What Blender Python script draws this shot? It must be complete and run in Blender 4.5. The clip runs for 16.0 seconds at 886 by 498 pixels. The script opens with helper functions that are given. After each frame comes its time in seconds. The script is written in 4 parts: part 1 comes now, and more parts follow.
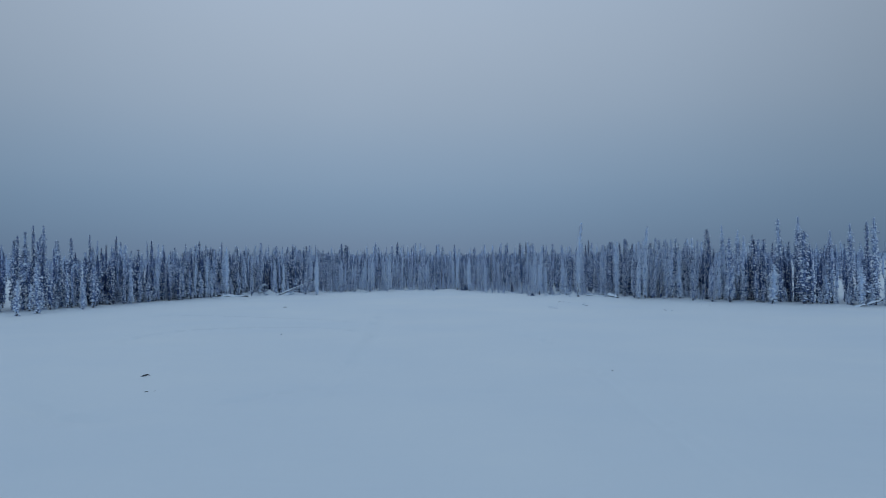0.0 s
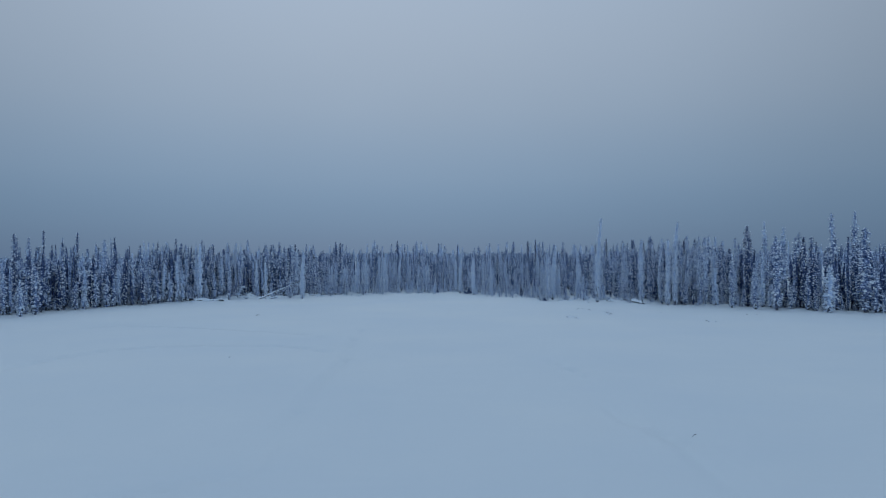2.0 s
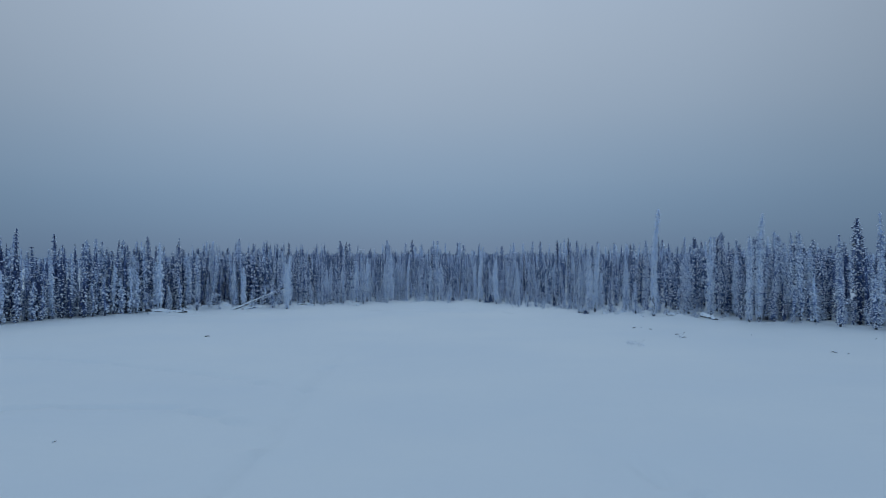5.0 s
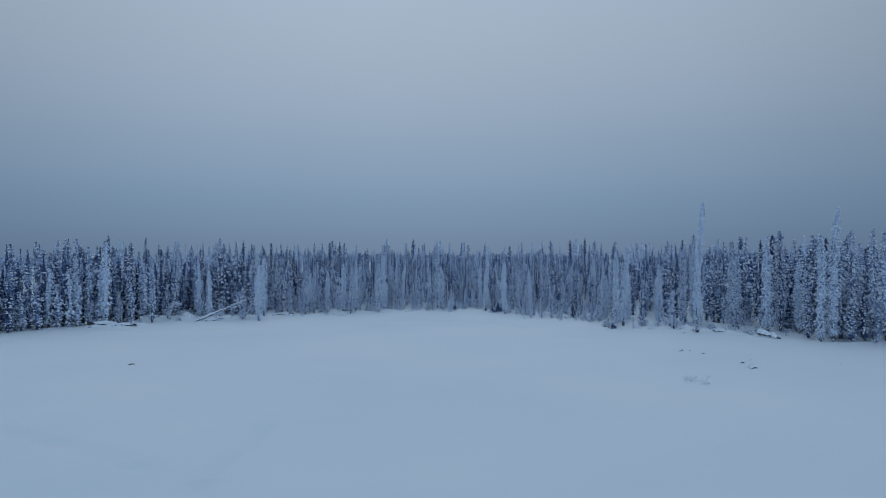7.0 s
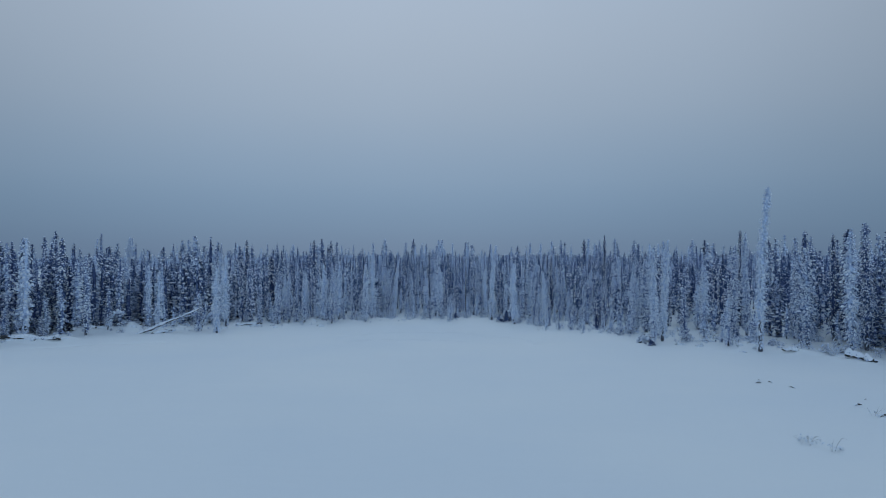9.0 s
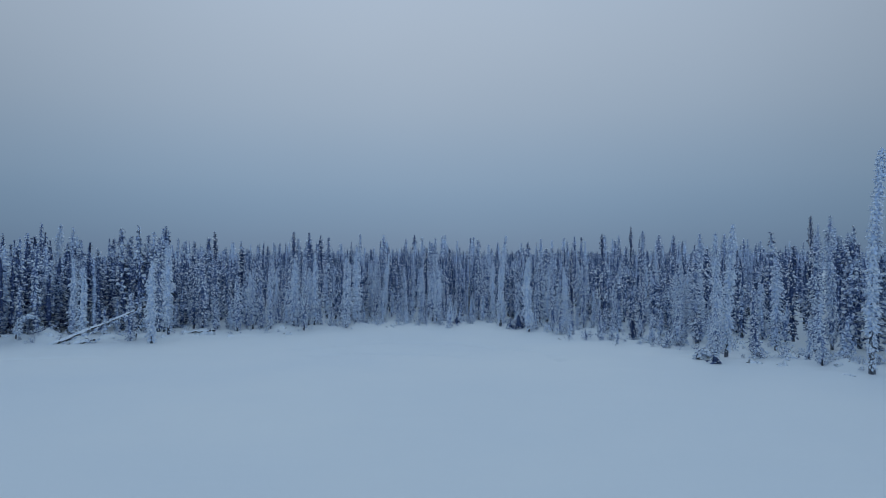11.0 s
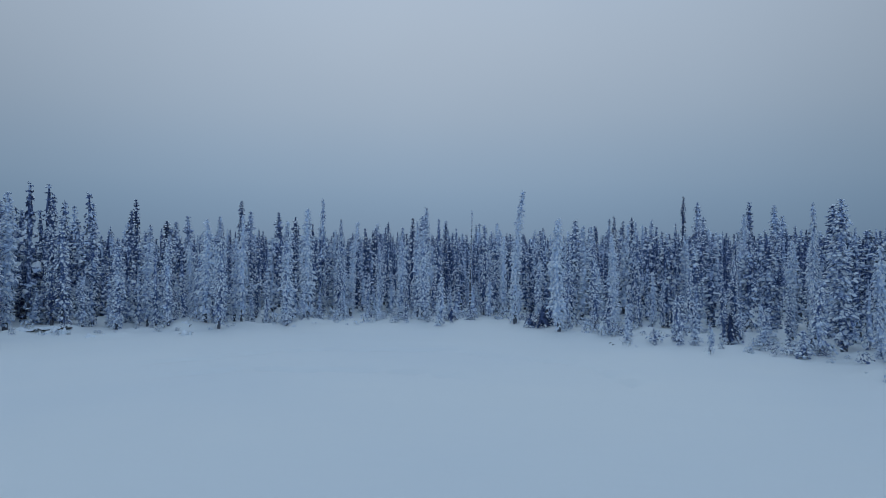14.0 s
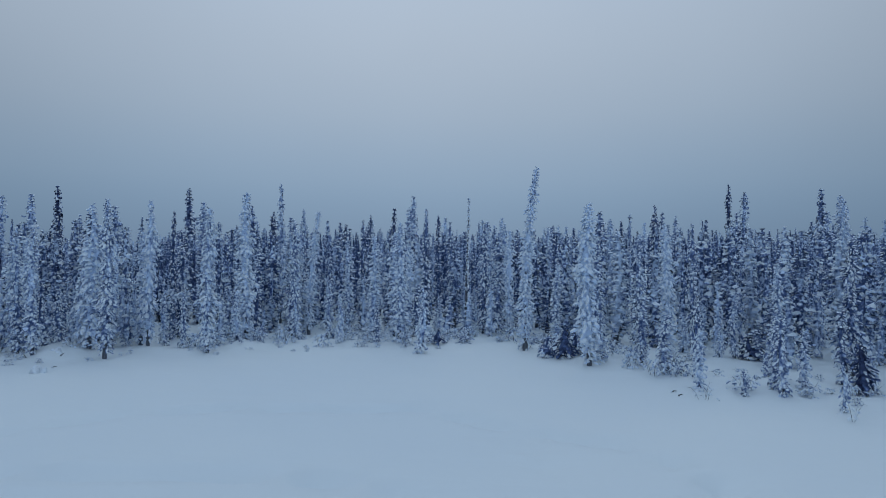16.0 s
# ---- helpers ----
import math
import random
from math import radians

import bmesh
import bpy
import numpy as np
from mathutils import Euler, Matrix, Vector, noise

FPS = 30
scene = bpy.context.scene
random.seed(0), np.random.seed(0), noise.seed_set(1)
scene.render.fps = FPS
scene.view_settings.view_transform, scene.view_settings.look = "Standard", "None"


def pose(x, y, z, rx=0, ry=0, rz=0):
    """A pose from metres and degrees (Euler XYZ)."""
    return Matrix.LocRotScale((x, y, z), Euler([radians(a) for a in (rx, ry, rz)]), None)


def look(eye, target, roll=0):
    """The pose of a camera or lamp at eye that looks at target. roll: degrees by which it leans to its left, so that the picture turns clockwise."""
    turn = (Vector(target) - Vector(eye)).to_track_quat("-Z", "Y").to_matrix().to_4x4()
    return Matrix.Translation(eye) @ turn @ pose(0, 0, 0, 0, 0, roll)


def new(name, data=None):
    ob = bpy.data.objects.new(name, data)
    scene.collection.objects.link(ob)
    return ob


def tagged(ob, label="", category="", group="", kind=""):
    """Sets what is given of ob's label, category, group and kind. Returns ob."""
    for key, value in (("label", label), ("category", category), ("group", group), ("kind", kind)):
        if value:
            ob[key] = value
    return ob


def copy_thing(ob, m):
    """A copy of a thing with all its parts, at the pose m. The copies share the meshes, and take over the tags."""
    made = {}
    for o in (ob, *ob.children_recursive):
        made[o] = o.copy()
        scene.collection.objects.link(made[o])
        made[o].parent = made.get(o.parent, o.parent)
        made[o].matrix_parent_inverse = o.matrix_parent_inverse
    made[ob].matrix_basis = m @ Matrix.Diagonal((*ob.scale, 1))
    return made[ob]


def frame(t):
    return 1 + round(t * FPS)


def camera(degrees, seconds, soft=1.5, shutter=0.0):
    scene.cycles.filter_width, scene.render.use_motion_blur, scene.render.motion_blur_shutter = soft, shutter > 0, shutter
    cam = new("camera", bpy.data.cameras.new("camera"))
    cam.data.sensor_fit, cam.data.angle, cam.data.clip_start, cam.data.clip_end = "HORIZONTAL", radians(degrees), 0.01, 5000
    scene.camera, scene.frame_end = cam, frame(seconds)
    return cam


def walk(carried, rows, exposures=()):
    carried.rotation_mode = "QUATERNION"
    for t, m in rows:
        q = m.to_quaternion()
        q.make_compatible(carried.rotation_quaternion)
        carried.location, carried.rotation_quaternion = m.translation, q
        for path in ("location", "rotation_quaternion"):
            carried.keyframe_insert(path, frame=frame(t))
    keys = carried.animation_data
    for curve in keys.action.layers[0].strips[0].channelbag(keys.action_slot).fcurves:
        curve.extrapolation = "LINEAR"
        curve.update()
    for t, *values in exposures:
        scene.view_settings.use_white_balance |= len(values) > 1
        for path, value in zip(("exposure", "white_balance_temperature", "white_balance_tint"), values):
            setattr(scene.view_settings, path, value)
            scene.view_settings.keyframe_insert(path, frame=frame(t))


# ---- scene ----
cam = camera(68.0, 16.0, soft=0.9)
METRES, EYE, TILT, LEAN, TURN = 120.0, 7.4, 0.9, 0.0, 0.0
ROWS = [
    (0.0, 0.0, 0.0, 0.0, -0.0, 0.0, 0.28),
    (0.5, 0.0013, 0.0313, -0.0007, 0.1, -0.0, 0.23),
    (1.0, 0.0027, 0.0627, -0.0005, 0.2, -0.04, 0.17),
    (1.5, 0.0039, 0.0942, -0.0006, 0.29, -0.06, 0.14),
    (2.0, 0.0048, 0.1257, -0.0007, 0.36, -0.08, 0.12),
    (2.5, 0.0046, 0.1567, -0.0011, 0.38, -0.05, 0.09),
    (3.0, 0.0064, 0.1886, -0.001, 0.79, -0.08, 0.07),
    (3.5, 0.0084, 0.2205, -0.0013, 2.02, -0.07, 0.08),
    (4.0, 0.0103, 0.2526, -0.0021, 2.19, -0.02, 0.08),
    (6.5, 0.0136, 0.4136, -0.0004, 2.69, -0.09, 0.05),
    (7.0, 0.0143, 0.4452, -0.0004, 2.82, -0.07, 0.03),
    (7.5, 0.0147, 0.4766, -0.0008, 2.92, -0.04, 0.05),
    (8.0, 0.015, 0.5081, -0.0013, 3.05, -0.03, 0.02),
    (8.5, 0.0153, 0.5396, -0.0029, 3.17, 0.04, 0.01),
    (9.0, 0.0154, 0.5714, -0.0045, 3.28, 0.09, -0.04),
    (11.5, 0.0157, 0.7306, -0.0173, 3.95, 0.15, -0.12),
    (12.0, 0.0151, 0.7616, -0.0225, 4.0, 0.19, -0.17),
    (12.5, 0.0155, 0.793, -0.027, 4.16, 0.24, -0.17),
    (13.0, 0.0157, 0.8248, -0.0309, 4.32, 0.3, -0.15),
    (13.5, 0.0159, 0.8559, -0.0343, 4.47, 0.32, -0.17),
    (14.0, 0.0153, 0.8874, -0.0378, 4.55, 0.35, -0.19),
    (14.5, 0.0154, 0.9189, -0.0393, 4.7, 0.38, -0.22),
    (15.0, 0.0156, 0.9497, -0.0392, 4.87, 0.41, -0.22),
    (15.5, 0.0155, 0.9781, -0.0378, 4.95, 0.37, -0.3),
    (16.0, 0.0164, 0.9975, -0.0381, 5.01, 0.36, -0.35),
]
walk(cam, [(t, pose(0, 0, EYE, TILT, LEAN, TURN) @ pose(METRES * x, METRES * y, METRES * z, 90 + pitch, roll, yaw)) for t, x, y, z, yaw, pitch, roll in ROWS],
     exposures=[(0.0, 0.0, 6500, 10), (4.0, 0.02, 6510, 10), (9.0, 0.07, 6600, 10), (12.5, 0.10, 6660, 10), (14.0, 0.11, 6690, 10), (16.0, 0.19, 6720, 10)])

# ---- world: an overcast winter dusk, darker towards the horizon, a soft glow where the sun stands behind the cloud ----
GLOW = Vector((-0.09, 0.80, 0.58)).normalized()
world = bpy.data.worlds.new("overcast_sky")
scene.world = world
world.use_nodes = True
wn, wl = world.node_tree.nodes, world.node_tree.links
wn.clear()
w_out = wn.new("ShaderNodeOutputWorld")
w_sky = wn.new("ShaderNodeTexSky")
w_sky.sky_type, w_sky.sun_disc = "NISHITA", False
w_sky.sun_elevation, w_sky.sun_rotation = math.asin(GLOW.z), math.atan2(GLOW.x, GLOW.y)
w_clear = wn.new("ShaderNodeBackground")
w_clear.inputs["Strength"].default_value = 0.05
wl.new(w_sky.outputs[0], w_clear.inputs[0])
w_co = wn.new("ShaderNodeTexCoord")
w_sep = wn.new("ShaderNodeSeparateXYZ")
wl.new(w_co.outputs["Generated"], w_sep.inputs[0])
w_ramp = wn.new("ShaderNodeValToRGB")
w_ramp.color_ramp.interpolation = "B_SPLINE"
SKY = [(0.0, (0.103, 0.189, 0.327)), (0.05, (0.132, 0.231, 0.373)), (0.12, (0.187, 0.289, 0.425)), (0.22, (0.255, 0.336, 0.442)),
       (0.36, (0.312, 0.385, 0.482)), (0.6, (0.280, 0.395, 0.550)), (1.0, (0.258, 0.388, 0.580))]
while len(w_ramp.color_ramp.elements) < len(SKY):
    w_ramp.color_ramp.elements.new(0.5)
for el, (at, col) in zip(w_ramp.color_ramp.elements, SKY):
    el.position, el.color = at, (*col, 1)
wl.new(w_sep.outputs["Z"], w_ramp.inputs[0])
w_dot = wn.new("ShaderNodeVectorMath")
w_dot.operation = "DOT_PRODUCT"
w_dot.inputs[1].default_value = GLOW
wl.new(w_co.outputs["Generated"], w_dot.inputs[0])
w_map = wn.new("ShaderNodeMapRange")
w_map.interpolation_type = "SMOOTHSTEP"
w_map.inputs["From Min"].default_value, w_map.inputs["From Max"].default_value = 0.64, 1.0
w_map.inputs["To Min"].default_value, w_map.inputs["To Max"].default_value = 0.80, 1.16
wl.new(w_dot.outputs["Value"], w_map.inputs["Value"])
w_noise = wn.new("ShaderNodeTexNoise")
w_noise.inputs["Scale"].default_value, w_noise.inputs["Detail"].default_value = 2.2, 4.0
wl.new(w_co.outputs["Generated"], w_noise.inputs["Vector"])
w_cloud = wn.new("ShaderNodeMapRange")
w_cloud.inputs["To Min"].default_value, w_cloud.inputs["To Max"].default_value = 0.95, 1.05
wl.new(w_noise.outputs[0], w_cloud.inputs["Value"])
w_mul = wn.new("ShaderNodeMath")
w_mul.operation = "MULTIPLY"
wl.new(w_map.outputs[0], w_mul.inputs[0])
wl.new(w_cloud.outputs[0], w_mul.inputs[1])
w_back = wn.new("ShaderNodeMapRange")
w_back.interpolation_type = "SMOOTHSTEP"
w_back.inputs["From Min"].default_value, w_back.inputs["From Max"].default_value = 0.2, -0.9
w_back.inputs["To Min"].default_value, w_back.inputs["To Max"].default_value = 1.0, 1.75
wl.new(w_sep.outputs["Y"], w_back.inputs["Value"])
w_all = wn.new("ShaderNodeMath")
w_all.operation = "MULTIPLY"
wl.new(w_mul.outputs[0], w_all.inputs[0])
wl.new(w_back.outputs[0], w_all.inputs[1])
w_over = wn.new("ShaderNodeBackground")
wl.new(w_ramp.outputs[0], w_over.inputs["Color"])
wl.new(w_all.outputs[0], w_over.inputs["Strength"])
w_mix = wn.new("ShaderNodeMixShader")
w_mix.inputs[0].default_value = 0.94
wl.new(w_clear.outputs[0], w_mix.inputs[1])
wl.new(w_over.outputs[0], w_mix.inputs[2])
wl.new(w_mix.outputs[0], w_out.inputs[0])

sun = new("sun", bpy.data.lights.new("sun", "SUN"))
sun.data.energy, sun.data.angle, sun.data.color = 0.2, radians(70), (0.85, 0.95, 1.0)
sun.matrix_world = look(GLOW * 50, (0, 0, 0))


# ---- materials ----
def material(name, rough=0.7, metal=0.0):
    m = bpy.data.materials.new(name)
    m.use_nodes = True
    b = m.node_tree.nodes["Principled BSDF"]
    b.inputs["Roughness"].default_value, b.inputs["Metallic"].default_value = rough, metal
    return m, m.node_tree.nodes, m.node_tree.links, b


def noise_tex(nodes, links, scale, detail=4.0, vector=None):
    n = nodes.new("ShaderNodeTexNoise")
    n.inputs["Scale"].default_value, n.inputs["Detail"].default_value = scale, detail
    if vector is not None:
        links.new(vector, n.inputs["Vector"])
    return n


def ramp(nodes, links, fac, stops):
    r = nodes.new("ShaderNodeValToRGB")
    while len(r.color_ramp.elements) < len(stops):
        r.color_ramp.elements.new(0.5)
    for e, (at, col) in zip(r.color_ramp.elements, stops):
        e.position, e.color = at, (*col, 1)
    links.new(fac, r.inputs[0])
    return r


def bump(nodes, links, height, strength, distance, base=None):
    b = nodes.new("ShaderNodeBump")
    b.inputs["Strength"].default_value, b.inputs["Distance"].default_value = strength, distance
    links.new(height, b.inputs["Height"])
    if base is not None:
        links.new(base.outputs[0], b.inputs["Normal"])
    return b


def field_snow():
    m, n, l, b = material("field_snow", 0.65)
    co = n.new("ShaderNodeTexCoord").outputs["Object"]
    big, mid, fine = noise_tex(n, l, 0.06, 5, co), noise_tex(n, l, 0.9, 5, co), noise_tex(n, l, 14.0, 3, co)
    col = ramp(n, l, big.outputs[0], [(0.3, (0.768, 0.822, 0.845)), (0.7, (0.828, 0.864, 0.860))])
    l.new(col.outputs[0], b.inputs["Base Color"])
    stretch = n.new("ShaderNodeMapping")
    stretch.inputs["Scale"].default_value = (0.22, 1.0, 1.0)
    stretch.inputs["Rotation"].default_value = (0, 0, 0.35)
    l.new(co, stretch.inputs[0])
    drift = noise_tex(n, l, 0.55, 6, stretch.outputs[0])
    b1 = bump(n, l, drift.outputs[0], 0.5, 0.16)
    b2 = bump(n, l, mid.outputs[0], 0.3, 0.06, b1)
    b3 = bump(n, l, fine.outputs[0], 0.25, 0.01, b2)
    l.new(b3.outputs[0], b.inputs["Normal"])
    return m


def clinging_snow():
    """Snow frozen onto twigs, which show through it here and there; the blue shade between them is coloured in."""
    m, n, l, b = material("clinging_snow", 0.7)
    co = n.new("ShaderNodeTexCoord").outputs["Object"]
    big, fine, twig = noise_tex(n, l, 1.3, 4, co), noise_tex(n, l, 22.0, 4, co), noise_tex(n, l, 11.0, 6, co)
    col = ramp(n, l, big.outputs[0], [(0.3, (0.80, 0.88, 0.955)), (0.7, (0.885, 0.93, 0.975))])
    # blue-grey gaps: twigs showing through, and painted shade between them
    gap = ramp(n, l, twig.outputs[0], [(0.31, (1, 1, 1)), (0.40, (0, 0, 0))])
    mix = n.new("ShaderNodeMix")
    mix.data_type = "RGBA"
    l.new(gap.outputs[0], mix.inputs[0])
    l.new(col.outputs[0], mix.inputs[6])
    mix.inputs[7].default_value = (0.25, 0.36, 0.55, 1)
    l.new(mix.outputs[2], b.inputs["Base Color"])
    l.new(bump(n, l, fine.outputs[0], 0.9, 0.05).outputs[0], b.inputs["Normal"])
    return m


def frosted_needles(name, lo, hi):
    """Dark needles with hoar frost; lo and hi set how much of them the frost leaves bare."""
    m, n, l, b = material(name, 0.8)
    co = n.new("ShaderNodeTexCoord").outputs["Object"]
    info = n.new("ShaderNodeObjectInfo")
    frost, big = noise_tex(n, l, 5.5, 6, co), noise_tex(n, l, 0.8, 3, co)
    add = n.new("ShaderNodeMath")
    add.operation = "MULTIPLY_ADD"
    l.new(big.outputs[0], add.inputs[0])
    add.inputs[1].default_value = 0.5
    l.new(frost.outputs[0], add.inputs[2])
    var = n.new("ShaderNodeMath")
    var.operation = "MULTIPLY_ADD"
    l.new(info.outputs["Random"], var.inputs[0])
    var.inputs[1].default_value = 0.2
    l.new(add.outputs[0], var.inputs[2])
    # the dark and middle stops hold the blue of shade and haze as colour
    col = ramp(n, l, var.outputs[0], [(lo, (0.027, 0.048, 0.122)), ((lo + hi) / 2, (0.118, 0.186, 0.375)), (hi, (0.64, 0.76, 0.93))])
    l.new(col.outputs[0], b.inputs["Base Color"])
    l.new(bump(n, l, frost.outputs[0], 0.8, 0.05).outputs[0], b.inputs["Normal"])
    return m


def wood(name, dark, light):
    m, n, l, b = material(name, 0.85)
    co = n.new("ShaderNodeTexCoord").outputs["Object"]
    st = n.new("ShaderNodeMapping")
    st.inputs["Scale"].default_value = (1, 1, 0.2)
    l.new(co, st.inputs[0])
    grain, patch = noise_tex(n, l, 24.0, 5, st.outputs[0]), noise_tex(n, l, 3.0, 3, co)
    col = ramp(n, l, grain.outputs[0], [(0.3, dark), (0.7, light)])
    snow = ramp(n, l, patch.outputs[0], [(0.56, (0, 0, 0)), (0.62, (1, 1, 1))])
    mix = n.new("ShaderNodeMix")
    mix.data_type = "RGBA"
    l.new(snow.outputs[0], mix.inputs[0])
    l.new(col.outputs[0], mix.inputs[6])
    mix.inputs[7].default_value = (0.62, 0.66, 0.71, 1)
    l.new(mix.outputs[2], b.inputs["Base Color"])
    l.new(bump(n, l, grain.outputs[0], 0.8, 0.02).outputs[0], b.inputs["Normal"])
    return m


SNOW, TREE_SNOW = field_snow(), clinging_snow()
NEEDLES, DARK_NEEDLES, WHITE_NEEDLES = frosted_needles("frosted_needles", 0.56, 0.94), frosted_needles("bare_needles", 0.72, 1.16), frosted_needles("rimed_needles", 0.49, 0.83)
BARK, DEAD = wood("spruce_bark", (0.048, 0.052, 0.066), (0.15, 0.165, 0.205)), wood("dead_wood", (0.020, 0.021, 0.024), (0.065, 0.064, 0.066))

# ---- ground: one sheet of snow, level in the clearing, lumpy among the trees ----
EDGE_X = [-150, -70, -58, -55, -51.5, -48.5, -44, -41, -38.5, -33, -30, -25, -21.5, -18, -10, -5, -2, 1, 4, 6, 10, 15, 20, 25, 31, 37, 45, 52, 60, 70, 150]
EDGE_Y = [70, 86, 100, 109.5, 119, 126.5, 130, 134.5, 138.5, 139.5, 141, 145.5, 148, 150, 155.5, 156, 156, 157, 154.5, 151, 146.5, 142, 135, 128.5, 124, 119, 115, 109, 104, 98, 70]


def edge(x):
    return float(np.interp(x, EDGE_X, EDGE_Y))


# faint wheel and drift lines in the field: points, half-width, depth
LINES = [([(-6.5, 30), (-6.8, 48), (-7.0, 58), (-7.0, 64), (-8.2, 77), (-8.6, 85), (-8.8, 92)], 0.40, 0.46),
         ([(-30, 58), (-29.2, 63), (-27.5, 68.5), (-24.6, 70.4), (-20.8, 71.6), (-14.0, 71.8), (-11.2, 70.4), (-8.2, 67.8)], 0.50, 0.54),
         ([(-40, 84), (-36.8, 88.6), (-31.2, 87.7), (-26.1, 86.6), (-18.6, 82.8), (-12.9, 80.0), (-9.6, 76.9)], 0.50, 0.45),
         ([(10.6, 48), (10.3, 44), (9.7, 28.7), (9.9, 18)], 0.50, 0.36),
         ([(8.8, 51), (9.1, 45.0), (11.0, 41.2)], 0.50, 0.50),
         ([(7.6, 65), (8.3, 61), (9.1, 59.2), (9.5, 56)], 0.50, 0.55),
         ([(-15, 134), (-11.5, 136.6), (-9.7, 138.8), (-6.8, 140.2), (-0.7, 141.1), (2.1, 139.2), (5.2, 137.5), (6.3, 136.2), (7.0, 134.0), (7.4, 131)], 0.48, 0.50),
         ([(2.1, 139.0), (2.8, 136.7), (3.6, 134.0)], 0.40, 0.30),
         ([(-12, 131), (-9, 133.3), (-3.5, 134.1), (-1.5, 133.8), (1.6, 132.6)], 0.48, 0.46),
         ([(-25.1, 37.4), (-19, 31.6), (-13.9, 29.4)], 0.50, 0.46),
         ([(-12.2, 33.4), (-9.9, 35.7), (-8.5, 36.8), (-6.4, 38.6)], 0.50, 0.46),
         ([(-42, 122), (-34, 128), (-24, 131)], 0.50, 0.46)]


# snow heaped over brush and deadfall: x, y, half-width, height
HEAPS = [(-42.4, 130.6, 1.3, 0.45), (-40.2, 130.5, 1.1, 0.38), (-38.4, 131.0, 0.9, 0.30), (-41.0, 137.6, 1.2, 0.45), (-39.4, 139.0, 1.0, 0.42), (-37.0, 139.8, 1.1, 0.30),
         (-33.6, 139.4, 1.0, 0.25), (-31.5, 140.4, 1.0, 0.35), (-26.2, 144.0, 1.0, 0.35), (-24.4, 144.6, 0.8, 0.30), (-26.8, 142.5, 1.0, 0.25), (-25.6, 146.2, 1.0, 0.30), (-21.0, 144.4, 0.9, 0.22), (-19.0, 149.5, 1.0, 0.32), (-20.8, 151.9, 0.9, 0.28), (17.8, 134.9, 0.9, 0.30), (25.6, 130.0, 1.2, 0.40),
         (31.6, 122.4, 1.4, 0.40), (-37.2, 140.0, 1.3, 0.40), (-44.0, 131.2, 1.2, 0.40), (-50.2, 129.0, 1.4, 0.35), (23.6, 127.0, 0.9, 0.25), (28.6, 126.6, 1.3, 0.35), (-19.4, 150.0, 1.3, 0.30), (-12.0, 154.6, 1.1, 0.30), (12.4, 146.6, 1.2, 0.30)]


def fold(v):
    return max(0.0, min(1.0, v)) ** 2 * (3 - 2 * max(0.0, min(1.0, v)))


def upland(x, y):
    """The low rise behind the forest; the land stays flat towards the west."""
    return 5.5 * fold((y - 205) / 190) * fold((x / max(y, 1) + 0.42) / 0.14) * (1 - fold((y - 450) / 200))


def ground_z(x, y):
    into = y - edge(x)
    z = upland(x, y) + 0.16 * noise.noise((x / 22, y / 22, 0.3)) + 0.05 * noise.noise((x / 5, y / 5, 4.1))
    rough = fold((into + 2.5) / 4) * (1 - fold((into - 60) / 60))
    if rough > 0:
        z += rough * (0.22 * noise.noise((x / 2.6, y / 2.6, 7.7)) + 0.14 * noise.noise((x / 1.1, y / 1.1, 1.7)) + 0.10)
    if 118 < y < 158 and abs(x) < 46:
        for hx, hy, wide, high in HEAPS:
            d = math.hypot(x - hx, y - hy) / wide
            if d < 2:
                z += high * math.exp(-d * d) * (1 + 0.7 * noise.noise((x / 0.7, y / 0.7, 3.3)))
    if 0 < y < 145 and abs(x) < 45:
        for pts, half, deep in LINES:
            for (ax, ay), (bx, by) in zip(pts, pts[1:]):
                dx, dy = bx - ax, by - ay
                s = max(0.0, min(1.0, ((x - ax) * dx + (y - ay) * dy) / (dx * dx + dy * dy)))
                d = math.hypot(x - ax - s * dx, y - ay - s * dy) / half
                if d < 2.2:
                    fade = (fold(s * 1.5) if (ax, ay) == pts[0] else 1) * (fold(1.5 - 1.5 * s) if (bx, by) == pts[-1] else 1)
                    z += fade * deep * (0.35 * math.exp(-((d - 1.3) / 0.45) ** 2) - math.exp(-d * d)) * (0.55 + 0.15 * noise.noise((x, y, 2.0)))
                    break
    return z


def mesh_from(name, verts, faces, mats, index=None, smooth=False):
    me = bpy.data.meshes.new(name)
    me.from_pydata(verts, [], faces)
    for m in mats:
        me.materials.append(m)
    if index is not None:
        me.polygons.foreach_set("material_index", index)
    if smooth:
        me.polygons.foreach_set("use_smooth", [True] * len(faces))
    me.update()
    return me


def build_ground():
    far = [120, 140, 165, 190, 220, 250, 290, 340, 480, 700, 1100, 1800, 3000]
    xs = [-v for v in reversed(far)] + list(np.arange(-100, -46, 1.5)) + list(np.arange(-46, 46, 0.47)) + list(np.arange(46, 100, 1.5)) + [100] + far
    ys = [-3000, -1500, -700, -300, -120, -50, -20] + list(np.arange(0, 60, 0.6)) + list(np.arange(60, 90, 0.38)) + list(np.arange(90, 172, 0.42)) + list(np.arange(172, 230, 3.5)) + list(range(235, 440, 12)) + [460, 650, 1000, 1800, 3000]
    verts = [(x, y, ground_z(x, y) if abs(x) < 130 and -60 < y < 260 else upland(x, y)) for y in ys for x in xs]
    nx = len(xs)
    faces = [(j * nx + i, j * nx + i + 1, j * nx + nx + i + 1, j * nx + nx + i) for j in range(len(ys) - 1) for i in range(nx - 1)]
    return tagged(new("ground", mesh_from("ground", verts, faces, [SNOW], smooth=True)),
                  "wide level clearing under smooth untouched blue-white snow", "snow field", kind="structure")


build_ground()


